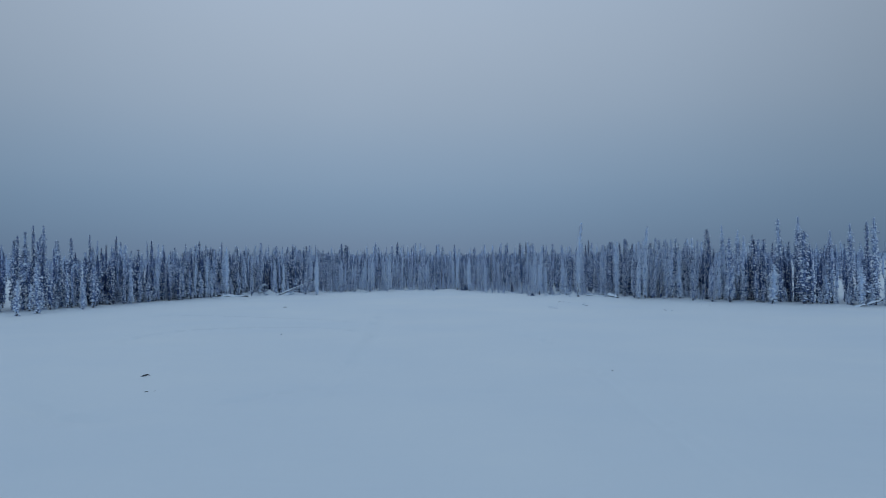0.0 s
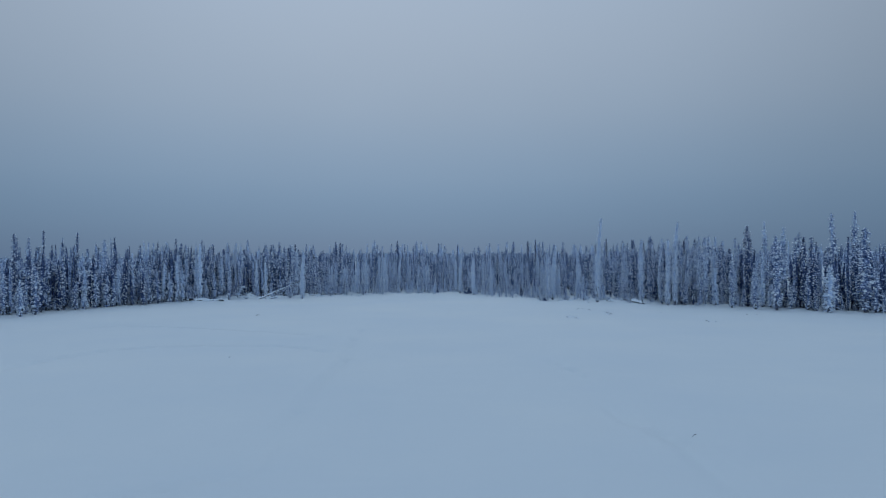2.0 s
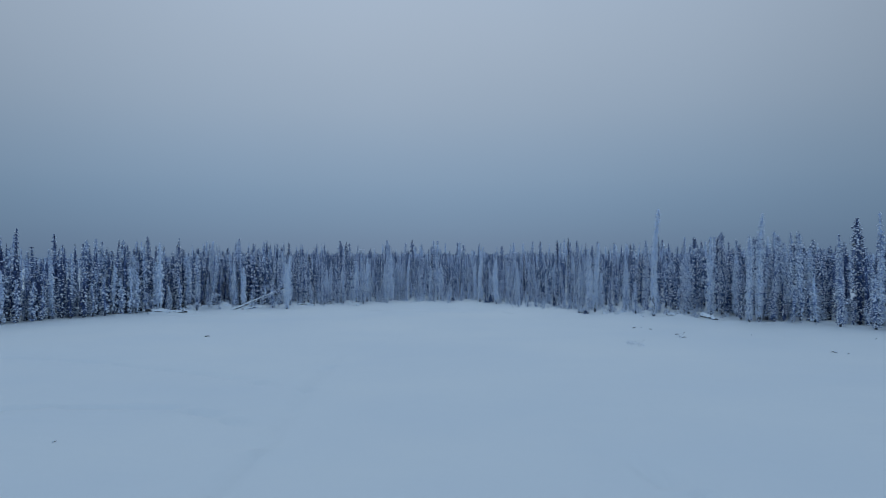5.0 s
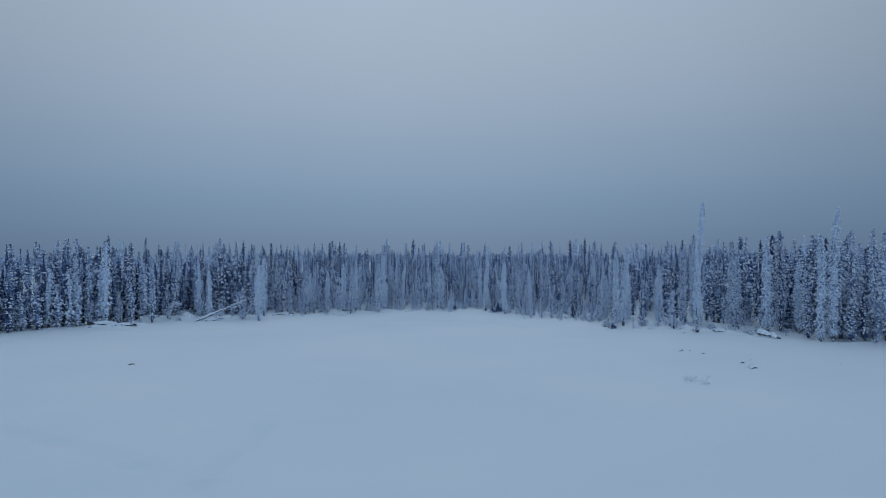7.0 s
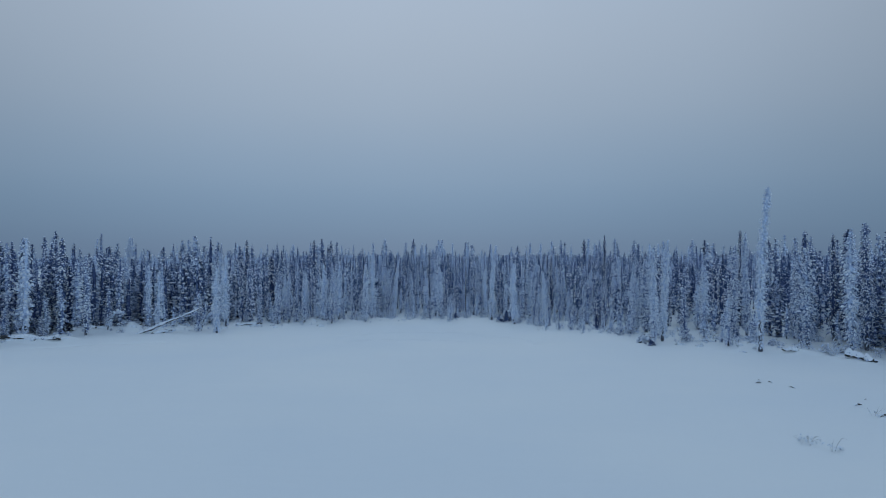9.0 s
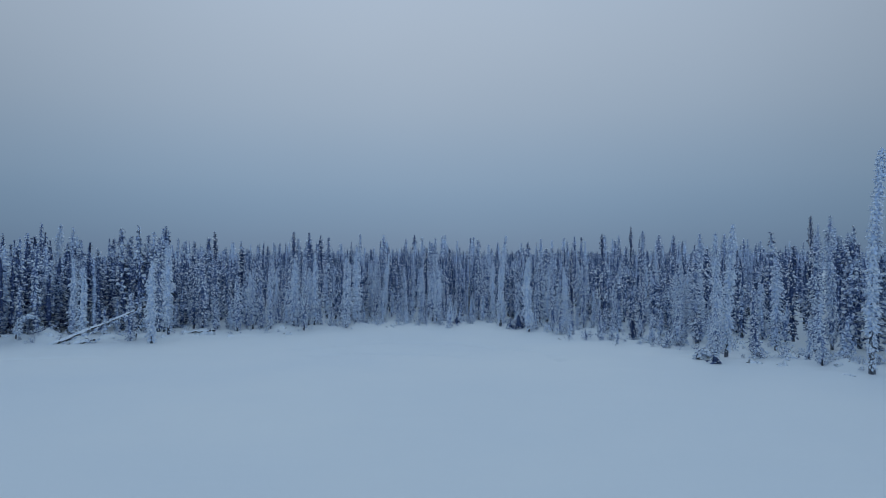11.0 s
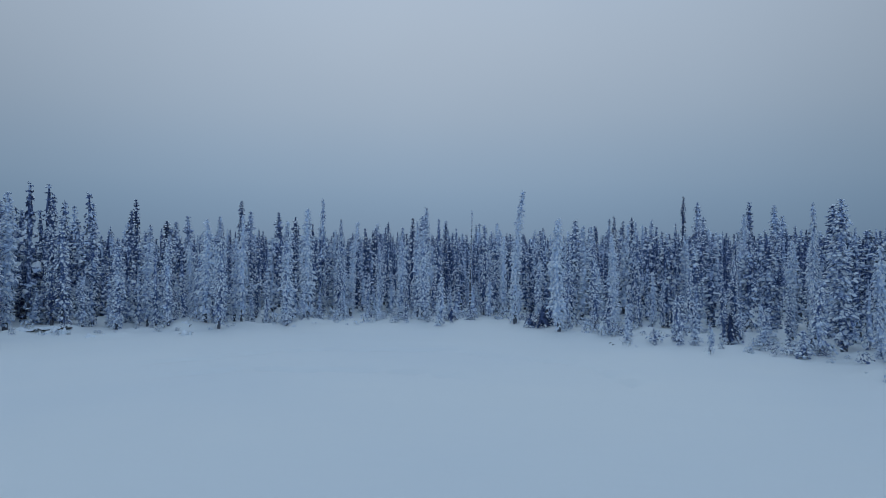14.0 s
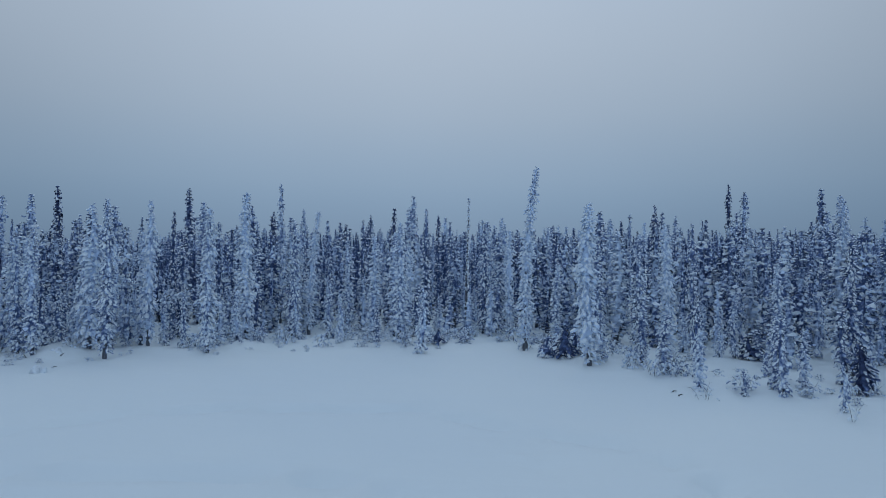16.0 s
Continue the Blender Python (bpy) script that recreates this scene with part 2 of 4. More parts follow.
# ---- spruces ----
def bough(rng, needles, snow, at, out, length, wide, slope, snowy, detail=2):
    """One hanging bough: a ragged roof of needles with a drooping fringe and, where snowy, a soft pillow of snow along its back.
    slope: how steeply it starts downwards; it hangs more steeply towards its tip."""
    (nv, nf), (sv, sf) = needles, snow
    g = rng.uniform(-0.5, 0.5)
    far = Vector((out.x * math.cos(g) - out.y * math.sin(g), out.x * math.sin(g) + out.y * math.cos(g), 0))
    side = Vector((-far.y, far.x, 0))
    a0 = slope + rng.uniform(-0.4, 0.3)
    a1 = min(1.55, a0 + rng.uniform(0.2, 0.9))
    mid = at + out * (0.5 * length * math.cos(a0)) + Vector((0, 0, -0.5 * length * math.sin(a0)))
    tip = mid + far * (0.5 * length * math.cos(a1)) + Vector((0, 0, -0.5 * length * math.sin(a1)))
    up1 = far * math.sin(a1) + Vector((0, 0, math.cos(a1)))
    w0, w1, w2 = wide * rng.uniform(0.3, 0.5), wide * rng.uniform(0.75, 1.2), wide * rng.uniform(0.3, 0.6)
    n0 = len(nv)
    low = Vector((0, 0, -wide * rng.uniform(0.5, 1.1)))
    nv += [at - side * w0, at + side * w0, mid - side * w1 - up1 * 0.35 * wide, mid + side * w1 - up1 * 0.35 * wide, tip + far * 0.1 * wide]
    nf += [(n0, n0 + 2, n0 + 3, n0 + 1), (n0 + 2, n0 + 4, n0 + 3)]
    if detail > 1:
        nv += [mid - side * w1 * rng.uniform(0.6, 1.25) + low, mid + side * w1 * rng.uniform(0.6, 1.25) + low * rng.uniform(0.6, 1.3), tip + side * w2 * rng.uniform(-0.9, 0.9) + low * rng.uniform(0.5, 1.2)]
        nf += [(n0, n0 + 5, n0 + 2), (n0 + 1, n0 + 3, n0 + 6), (n0 + 2, n0 + 5, n0 + 4), (n0 + 3, n0 + 4, n0 + 6), (n0 + 5, n0 + 7, n0 + 4)]
    if not snowy:
        return
    thick = wide * rng.uniform(0.3, 0.75)
    s0 = len(sv)
    k = rng.uniform(0.6, 1.0)
    start, end = at.lerp(mid, rng.choice((0.0, 0.1, 0.45))), mid.lerp(tip, rng.uniform(0.45, 1.0))
    if detail > 1:
        sv += [start + Vector((0, 0, 0.3 * thick)),
               mid - side * w1 * k - up1 * 0.3 * wide, mid + side * w1 * rng.uniform(-0.3, 0.3) + up1 * thick * rng.uniform(0.7, 1.2), mid + side * w1 * k - up1 * 0.3 * wide,
               end - side * w2 * k * 1.3 - up1 * 0.25 * wide, end + up1 * thick * rng.uniform(0.4, 1.0), end + side * w2 * k * 1.3 - up1 * 0.25 * wide, end + far * thick * 0.5 + Vector((0, 0, -0.55 * thick))]
        sf += [(s0, s0 + 1, s0 + 2), (s0, s0 + 2, s0 + 3), (s0 + 1, s0 + 4, s0 + 5, s0 + 2), (s0 + 2, s0 + 5, s0 + 6, s0 + 3), (s0 + 4, s0 + 7, s0 + 5), (s0 + 5, s0 + 7, s0 + 6)]
    else:
        sv += [start, mid - side * w1 * k - up1 * 0.25 * wide, mid + up1 * thick, mid + side * w1 * k - up1 * 0.25 * wide, end - up1 * 0.1 * wide]
        sf += [(s0, s0 + 1, s0 + 2), (s0, s0 + 2, s0 + 3), (s0 + 1, s0 + 4, s0 + 2), (s0 + 2, s0 + 4, s0 + 3)]


def clump(rng, needles, snow, at, out, size, droop, snowy):
    """A small tuft of rimed twigs, as on bushes and fallen branches."""
    bough(rng, needles, snow, at, out, size * rng.uniform(1.6, 2.8), size * rng.uniform(0.6, 1.1), 0.5 * droop, snowy)


def spruce_data(seed, h, r, laden, bend=0.0, club=0.0, bare=0.06, thin=1.0, coarse=1.0, full=0.0, detail=2):
    """Trunk, needles and snow of a spruce: h its height, r its crown's half-width, laden the share of boughs under snow,
    bend how far its top leans over, club how bushy its top is, coarse the size of its boughs, full how little it tapers."""
    rng = random.Random(seed)
    needles, snow = ([], []), ([], [])
    kink, twist = rng.uniform(-0.12, 0.12), rng.uniform(0, 6.28)
    fat, point = rng.uniform(0, 6), min(0.4 * h, rng.uniform(1.1, 2.3))

    def axis(z):
        u = z / h
        return Vector((bend * u ** 2.2 + kink * math.sin(3 * u), 0.08 * math.sin(5 * u + twist), z))

    def crown(u):
        p = float(np.interp(u, (0, 0.06, 0.2, 0.45, 0.75, 1.0), (0.35, 0.7, 1.0, 0.90 + 0.1 * full, 0.72 + 0.25 * full, 0.60 + 0.3 * full)))
        p *= 0.95 + 0.13 * math.sin(fat + u * 19) + 0.12 * math.sin(2 * fat + u * h * 5.2)
        p *= min(1.0, 0.14 + 0.86 * max(0.0, h - u * h) / point) ** 0.65
        return max(min(0.10, 0.35 * r), 0.84 * r * (p + club * math.exp(-((u - 0.92) / 0.06) ** 2)))

    z = h * bare + 0.1
    # the dim inside of the crown
    rings, sides = max(4, int(h / (0.45 * coarse))), 5
    n0 = len(needles[0])
    for i in range(rings + 1):
        zz = z + (h - 0.05 - z) * i / rings
        rr = 0.52 * crown(zz / h) * (0.3 if i == 0 else 1)
        needles[0].extend(axis(zz) + Vector((math.cos(6.283 * k / sides + i), math.sin(6.283 * k / sides + i), 0)) * rr * rng.uniform(0.6, 1.25) for k in range(sides))
    needles[1].extend((n0 + i * sides + k, n0 + i * sides + (k + 1) % sides, n0 + (i + 1) * sides + (k + 1) % sides, n0 + (i + 1) * sides + k) for i in range(rings) for k in range(sides))
    while z < h - 0.06:
        u = z / h
        reach = crown(u)
        n = max(3, round((3.6 + 10.5 * reach) / coarse ** 0.75))
        turn = rng.uniform(0, 6.28)
        for k in range(n):
            a = turn + k * 6.283 / n + rng.uniform(-0.35, 0.35)
            out = Vector((math.cos(a), math.sin(a), 0))
            patch = noise.noise((1.3 * math.cos(a) + seed, 1.3 * math.sin(a), z * 1.7))
            if rng.random() > thin or (patch < -0.34 and 0.1 < u < 0.92):
                continue
            long = reach * rng.uniform(0.35, 0.85) + 0.08
            wide = min(0.125, 0.05 + 0.11 * reach) * coarse ** 0.8 * rng.uniform(0.6, 1.4)
            slope = rng.uniform(-0.05, 0.85) - 0.7 * fold((u - 0.9) / 0.1)
            bough(rng, needles, snow, axis(z + rng.uniform(-0.08, 0.08)) + out * reach * rng.uniform(0.2, 0.75), out, long, wide, slope,
                  0.2 + 0.6 * rng.random() < laden + 1.4 * patch, detail)
        z += (0.08 + 0.09 * reach) * coarse * rng.uniform(0.75, 1.25)
    for k in range(3):
        out = Vector((math.cos(k * 2.1 + fat), math.sin(k * 2.1 + fat), 0))
        bough(rng, needles, snow, axis(h - 0.05 * k), out, 0.14, 0.06 * coarse ** 0.5, -0.6, rng.random() < laden, detail)
    tv, tf, sides = [], [], 7 if detail > 1 else 3
    rad = 0.03 + 0.009 * h
    for i in range(6):
        u = i / 5
        c = axis(h * u)
        rr = rad * (1 - 0.93 * u) * (1.35 if i == 0 else 1)
        low = -0.35 if i == 0 else 0
        tv += [c + Vector((rr * math.cos(6.283 * k / sides), rr * math.sin(6.283 * k / sides), low)) for k in range(sides)]
    for i in range(5):
        for k in range(sides):
            a, b = i * sides + k, i * sides + (k + 1) % sides
            tf.append((a, b, b + sides, a + sides))
    return (tv, tf), needles, snow


def part(name, me, parent, label="", kind=""):
    ob = new(name, me)
    ob.parent = parent
    return tagged(ob, label, kind=kind)


class Kind:
    """Spruces of one look: for each height class and fineness a few are grown, then copied at other turns and sizes."""

    def __init__(self, name, label, category, heights, r, laden, needle, count, group="", **shape):
        self.name, self.label, self.category, self.heights, self.r, self.laden = name, label, category, heights, r, laden
        self.needle, self.count, self.group, self.shape, self.masters, self.next = needle, count, group, shape, {}, 0

    def build(self, seed, h, r, coarse):
        trunk, needles, snow = spruce_data(seed, h, r, self.laden, coarse=coarse, **self.shape)
        ob = tagged(new(self.name), self.label, self.category, self.group)
        part("trunk", mesh_from("trunk", *trunk, [BARK], smooth=True), ob, "grey-brown bark with frozen snow")
        part("crown", mesh_from("crown", *needles, [self.needle]), ob, "", "stuff")
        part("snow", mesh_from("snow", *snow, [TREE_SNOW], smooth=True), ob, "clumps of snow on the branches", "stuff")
        return ob

    def plant(self, x, y, h, r, turn, coarse=1.0):
        self.next += 1
        at = pose(x, y, ground_z(x, y) - 0.06, 0, 0, turn)
        if not self.count:
            ob = self.build(hash_of(self.label) + 31 * self.next, h, r, coarse)
            ob.matrix_basis = at
            return ob
        tall = min(self.heights, key=lambda v: abs(math.log(v / h)))
        wide = self.r * (0.55 + 0.45 * tall / 7.0)
        size = Matrix.Diagonal((r / wide, r / wide, h / tall, 1))
        grown = self.masters.setdefault((tall, coarse), [])
        if len(grown) < self.count:
            ob = self.build(hash_of(self.label) + 31 * self.next, tall, wide, coarse)
            ob.matrix_basis = at @ size
            grown.append(ob)
            return ob
        m = grown[self.next % self.count]
        return copy_thing(m, at @ size @ Matrix.Diagonal((1 / m.scale.x, 1 / m.scale.y, 1 / m.scale.z, 1)))


def hash_of(text):
    return sum((i + 3) * ord(c) for i, c in enumerate(text)) % 9973


EDGE_GROUP = "spruces along the clearing"
PALE = Kind("spruce_tree", "slender spruce packed white with snow at the clearing's edge", "tree", (4.5, 6.8, 9.5), 0.5, 0.93, WHITE_NEEDLES, 4, EDGE_GROUP, bare=0.03, full=0.35)
PLAIN = Kind("spruce_tree", "slender spruce with snow-laden drooping branches", "tree", (4.5, 6.8, 9.5, 12.5), 0.47, 0.76, NEEDLES, 4, EDGE_GROUP, bare=0.05, full=0.3)
DUSKY = Kind("spruce_tree", "dark slender spruce with thin snow on its branches", "tree", (5.0, 7.5, 10.0, 12.5), 0.45, 0.58, DARK_NEEDLES, 4, EDGE_GROUP, club=0.08, bare=0.05, full=0.25)
LOW = Kind("low_spruce", "low dark spruce thicket under a larger tree", "sapling", (1.3,), 0.62, 0.3, DARK_NEEDLES, 0, "young spruces", bare=0.0)
YOUNG = Kind("young_spruce", "young spruce bowed under snow in front of the forest", "sapling", (1.4, 2.6), 0.42, 0.92, NEEDLES, 5, "young spruces", bare=0.0)
TALL = Kind("spruce_tree", "very tall thin spruce standing above the rest, snow-covered", "tree", (), 0.62, 0.95, WHITE_NEEDLES, 0, EDGE_GROUP, bare=0.02, bend=0.7, full=0.5)
SPIRE = Kind("dead_spruce", "dead bare spruce pole furred with frost", "tree", (), 0.12, 0.9, NEEDLES, 0, EDGE_GROUP, bare=0.3, thin=0.6)
LEANING = Kind("leaning_spruce", "tall snow-covered spruce with its top leaning over", "tree", (), 0.45, 0.97, WHITE_NEEDLES, 0, EDGE_GROUP, bend=0.6, bare=0.05, full=0.5)
KINDS = {"P": PALE, "N": PLAIN, "D": DUSKY, "S": YOUNG, "A": TALL, "B": SPIRE, "L": LEANING, "W": LOW}
planted = []


def plant(kind, x, y, h, r, turn=None):
    planted.append((x, y))
    away = math.hypot(x - 2, y - 120)
    return KINDS[kind].plant(x, y, h, r, random.uniform(0, 360) if turn is None else turn, 0.95 if kind in "SAL" else 0.9 if away < 36 else 1.2 if away < 46 else 2.0 if away < 75 else 3.4)


# the tall one
for row in [
    (26.2, 127.3, 14.4, 0.47),
]:
    plant("A", *row, 0)
# pale spruces packed with snow
for row in [
    (-19.9, 148.8, 6, 0.39), (-17.9, 150.2, 7.1, 0.58), (-12.9, 152.1, 7.4, 0.47), (-12.7, 156.6, 8.6, 0.57), (-3.7, 156.5, 6.8, 0.47),
    (6, 150.3, 7.5, 0.55), (9.7, 151.4, 6.6, 0.4), (19.9, 156, 8.2, 0.43), (-25.3, 147.9, 3.3, 0.41), (-23.1, 148.2, 5.6, 0.48),
    (-27.3, 142.4, 8.2, 0.5), (-34.0, 140.0, 6.2, 0.46), (-26.6, 138.0, 7.0, 0.5), (26.8, 145.7, 5.1, 0.64), (-43.3, 131.5, 9.7, 0.57), (-41.4, 140.2, 8.4, 0.66),
    (-36.6, 142.7, 7.3, 0.47), (18.6, 133.4, 9.3, 0.43), (-48.5, 128.6, 7.0, 0.55), (-46.5, 129.2, 6.8, 0.58), (-53, 121.5, 6.8, 0.66),
]:
    plant("P", *row)
for row in [
    (35.7, 119.9, 10.6, 0.56), (-57.7, 89, 5, 0.48), (-58, 93.9, 7.3, 0.68), (-55.2, 100.5, 4.9, 0.5),
    (53.7, 106.7, 6.4, 0.87), (64, 100.5, 6, 0.73),
]:
    plant("P", *row)
# plain spruces
for row in [
    (-16.6, 149.3, 7.6, 0.45), (-21.1, 149.4, 4.7, 0.35), (-16.5, 152.9, 7.7, 0.42),
    (-17.4, 166, 6.2, 0.33), (-13.3, 160, 5.4, 0.4), (-14.5, 168, 10.5, 0.39), (-10.8, 159.4, 7.2, 0.39), (-12.8, 168, 8.5, 0.35),
    (-8.4, 176, 7, 0.41), (-5.2, 174, 10.2, 0.54), (-3.3, 166, 8.5, 0.38), (-2, 172, 7.9, 0.42), (0.9, 163, 7.3, 0.35),
    (1.4, 176, 7.9, 0.41), (2.3, 172, 7.8, 0.42), (5.5, 170, 7.5, 0.41), (6.8, 175, 7.9, 0.4), (5.3, 159.4, 4.6, 0.39),
]:
    plant("N", *row)
for row in [
    (10.5, 172, 8.2, 0.52), (8.4, 150.8, 6, 0.39), (12.4, 156.8, 7, 0.33), (14.6, 151, 4.8, 0.37), (13.2, 155.1, 3.8, 0.32),
    (13.4, 153.1, 3.3, 0.3), (-26.2, 147.2, 7.1, 0.5), (-29.2, 139.5, 4.2, 0.46), (-39.4, 135.2, 8.4, 0.5), (-34.9, 160, 9.8, 0.4), (19, 143.6, 8.1, 0.27), (-40.6, 150, 9.2, 0.45),
    (20.2, 143, 8.2, 0.69), (32.7, 135, 10, 0.48), (39, 120.4, 11.1, 0.48), (40.5, 119.6, 10.8, 0.42),
    (35.5, 122.1, 7.5, 0.56), (33.6, 126.8, 10.7, 0.64), (35.5, 128, 11.2, 0.62), (41.3, 119, 10.5, 0.66), (43.3, 114.1, 6.9, 0.61), (49.9, 117.5, 13.1, 0.55), (45.5, 111.2, 6, 0.66), (48, 109.9, 10.8, 0.79), (-63.2, 104, 13.1, 0.56),
]:
    plant("N", *row)
for row in [
    (-55.4, 104.1, 6.6, 0.66), (57.2, 112, 14.1, 0.71), (60.5, 112, 14.3, 0.66), (63.6, 108, 12, 0.59), (65.7, 106, 12.8, 0.67),
    (67.1, 102, 13.7, 0.69),
]:
    plant("N", *row)
# dark spruces
for row in [
    (-36, 173, 11, 0.53), (-21.4, 165, 8.2, 0.29), (-25.7, 176, 11.1, 0.66), (-17, 157.4, 6.5, 0.37),
    (-16.7, 172, 8.4, 0.33), (-12, 172, 7.9, 0.42), (-12.5, 178, 8.2, 0.42), (-10, 170, 7.7, 0.41), (-9.6, 174, 8.1, 0.39),
    (-10.9, 184, 9.4, 0.35), (-5.9, 168, 8.5, 0.39), (-3.6, 178, 8.8, 0.37), (3.5, 180, 7.9, 0.44), (8.6, 180, 8, 0.33),
    (13.5, 184, 8.9, 0.35), (11.9, 163, 8.4, 0.35), (13.7, 169, 8.3, 0.36), (16.6, 168, 7.7, 0.35), (23.1, 183, 12.2, 0.4),
]:
    plant("D", *row)
for row in [
    (26.3, 172, 10.4, 0.57), (-45, 175, 8.9, 0.35), (23.9, 151.2, 8.6, 0.67), (-45.9, 165, 10, 0.44), (28.8, 150, 6.8, 0.45),
    (30.3, 150, 8.2, 0.54), (29.3, 145, 8.6, 0.54), (-54.1, 150, 10.9, 0.51), (-59.4, 160, 12.1, 0.5), (-55.6, 165, 12, 0.44),
    (33.2, 150, 11.6, 0.37), (36.3, 135, 10.5, 0.42), (36, 140, 10.9, 0.39), (-67.3, 125, 12.5, 0.38), (-67.2, 135, 12.4, 0.52),
    (47.3, 117.4, 12.4, 0.87), (-65.5, 105, 13.2, 0.43), (-67.4, 104, 11.4, 0.52), (-62.3, 110, 11.3, 0.55), (72.3, 112, 13.6, 0.56),
]:
    plant("D", *row)
# leaning tops
for row in [
    (-10.3, 161.1, 8, 0.37), (3.3, 155.1, 9.8, 0.4), (19.7, 134.5, 10, 0.45), (-43.4, 150, 10.9, 0.51), (36.6, 119.4, 13.2, 0.53),
]:
    plant("L", *row, 0)
# spires that stand above the forest's roof: x, y, height of the top, half-width
for k, (x, y, top, r) in enumerate([
    (-53.5, 193, 12.6, 0.62), (-51.6, 186, 11.7, 0.50), (-32, 207, 12.4, 0.60), (-28.2, 199, 9.8, 0.40), (-26, 195.5, 8.8, 0.42),
    (-26, 179.6, 10.4, 0.55), (-38.5, 176.5, 10.3, 0.45), (-49.5, 196, 10.4, 0.45), (-41, 180, 9.2, 0.45), (-36, 176, 8.7, 0.40),
    (-31, 170, 8.7, 0.52), (-28.5, 169.4, 9.1, 0.45), (-33, 176, 9.0, 0.45), (-48, 160, 11.2, 0.42), (-32, 216, 12.3, 0.50),
    (-33.5, 228, 12.3, 0.50), (-27.5, 269, 14.6, 0.60), (-16.5, 181, 8.3, 0.42), (-24.5, 250, 12.5, 0.50), (-20.5, 264, 13.2, 0.55),
]):
    plant("NNDN"[k % 4], x, y, top - ground_z(x, y), r * (1.45 if y < 210 else 1.65))
for k, (x, y, top, r) in enumerate([
    (-15.4, 242, 11.7, 0.50), (-18.5, 268, 14.4, 0.60), (-8.6, 244, 13.4, 0.60), (-12, 285, 14.7, 0.60), (-6.1, 178.8, 9.8, 0.55),
    (-0.3, 233, 12.0, 0.55), (-2.3, 261, 12.8, 0.55), (2, 194, 9.9, 0.45), (8.6, 207, 9.6, 0.55), (11.6, 241, 11.8, 0.55),
    (17.6, 278, 13.7, 0.55), (22, 292, 13.8, 0.50), (25.5, 290, 14.4, 0.62), (27, 276, 14.2, 0.50), (15.3, 200.5, 9.8, 0.50),
    (14.4, 174, 8.3, 0.42), (9.7, 172, 8.9, 0.50), (27, 230, 13.2, 0.50), (36, 280, 14.8, 0.62), (31, 232, 12.9, 0.50),
]):
    plant("NDNN"[k % 4], x, y, top - ground_z(x, y), r * (1.45 if y < 210 else 1.65))
for k, (x, y, top, r) in enumerate([
    (31.8, 240, 12.0, 0.50), (25.3, 185.3, 11.8, 0.45), (36.6, 220, 12.6, 0.50), (37.3, 224, 11.7, 0.50), (50.5, 261, 12.7, 0.60),
    (67, 309, 13.9, 0.60), (59, 279, 12.4, 0.55), (63, 299, 13.9, 0.60), (72.5, 294, 13.1, 0.60), (66.6, 263, 14.0, 0.60),
    (33.1, 183, 11.3, 0.60), (34.5, 186, 9.4, 0.42), (61, 200, 13.0, 0.50), (57, 198, 12.0, 0.50), (50, 221, 12.8, 0.55),
    (45, 173, 12.2, 0.42), (55.6, 191, 11.7, 0.50), (100, 270, 15.2, 0.60), (90.6, 230, 13.2, 0.60), (75, 197.6, 13.4, 0.55),
]):
    plant("NDNN"[k % 4], x, y, top - ground_z(x, y), r * (1.45 if y < 210 else 1.65))
for k, (x, y, top, r) in enumerate([
    (79, 212, 13.6, 0.55), (43, 133, 10.8, 0.45), (65, 142, 12.2, 0.50), (73, 152, 11.7, 0.60), (58.3, 106, 11.7, 0.70),
    (37.4, 134.5, 11.1, 0.55), (-111, 256, 14.2, 0.50), (-108, 253, 13.5, 0.50), (-129, 263, 14.9, 0.75), (-135, 268, 13.9, 0.60),
    (-135, 253, 12.6, 0.60), (-104, 215, 13.0, 0.75), (-119, 202, 13.8, 0.60),
]):
    plant("NDNN"[k % 4], x, y, top - ground_z(x, y), r * (1.45 if y < 210 else 1.65))
# the frosted pole
for row in [
    (-0.3, 165, 9.1, 0.1),
]:
    plant("B", *row)
# young spruces
for row in [
    (-23.4, 154.3, 1.6, 0.41), (-23, 155.4, 2.6, 0.35), (-7.2, 156.8, 2.9, 0.23), (-2.1, 153.9, 3.5, 0.37), (-5, 156.6, 2.3, 0.23),
    (9.5, 145.4, 2.3, 0.3), (14.2, 152.9, 1.5, 0.45), (12.1, 144.5, 2.8, 0.27), (13.4, 145.7, 2.3, 0.3), (13.2, 148.6, 1.6, 0.23),
    (13.2, 142.5, 1.6, 0.18), (16.1, 146.2, 1.9, 0.26), (10.8, 144.5, 1, 0.16), (12.7, 153.1, 1.4, 0.24), 
    (11.4, 154.9, 2, 0.29), (16.7, 139.9, 1.4, 0.35), (20, 138.1, 2.3, 0.43), (22, 134.7, 2.6, 0.36),
]:
    plant("S", *row)

# ---- the stand behind the edge: the nearest as trees of their own ----
rng = random.Random(5)
fill = []
cells = {}
for x, y in planted:
    cells.setdefault((int(x // 2), int(y // 2)), []).append((x, y))


def free(x, y, gap):
    i, j = int(x // 2), int(y // 2)
    return all(math.hypot(x - a, y - b) > gap for p in (-1, 0, 1) for q in (-1, 0, 1) for a, b in cells.get((i + p, j + q), ()))


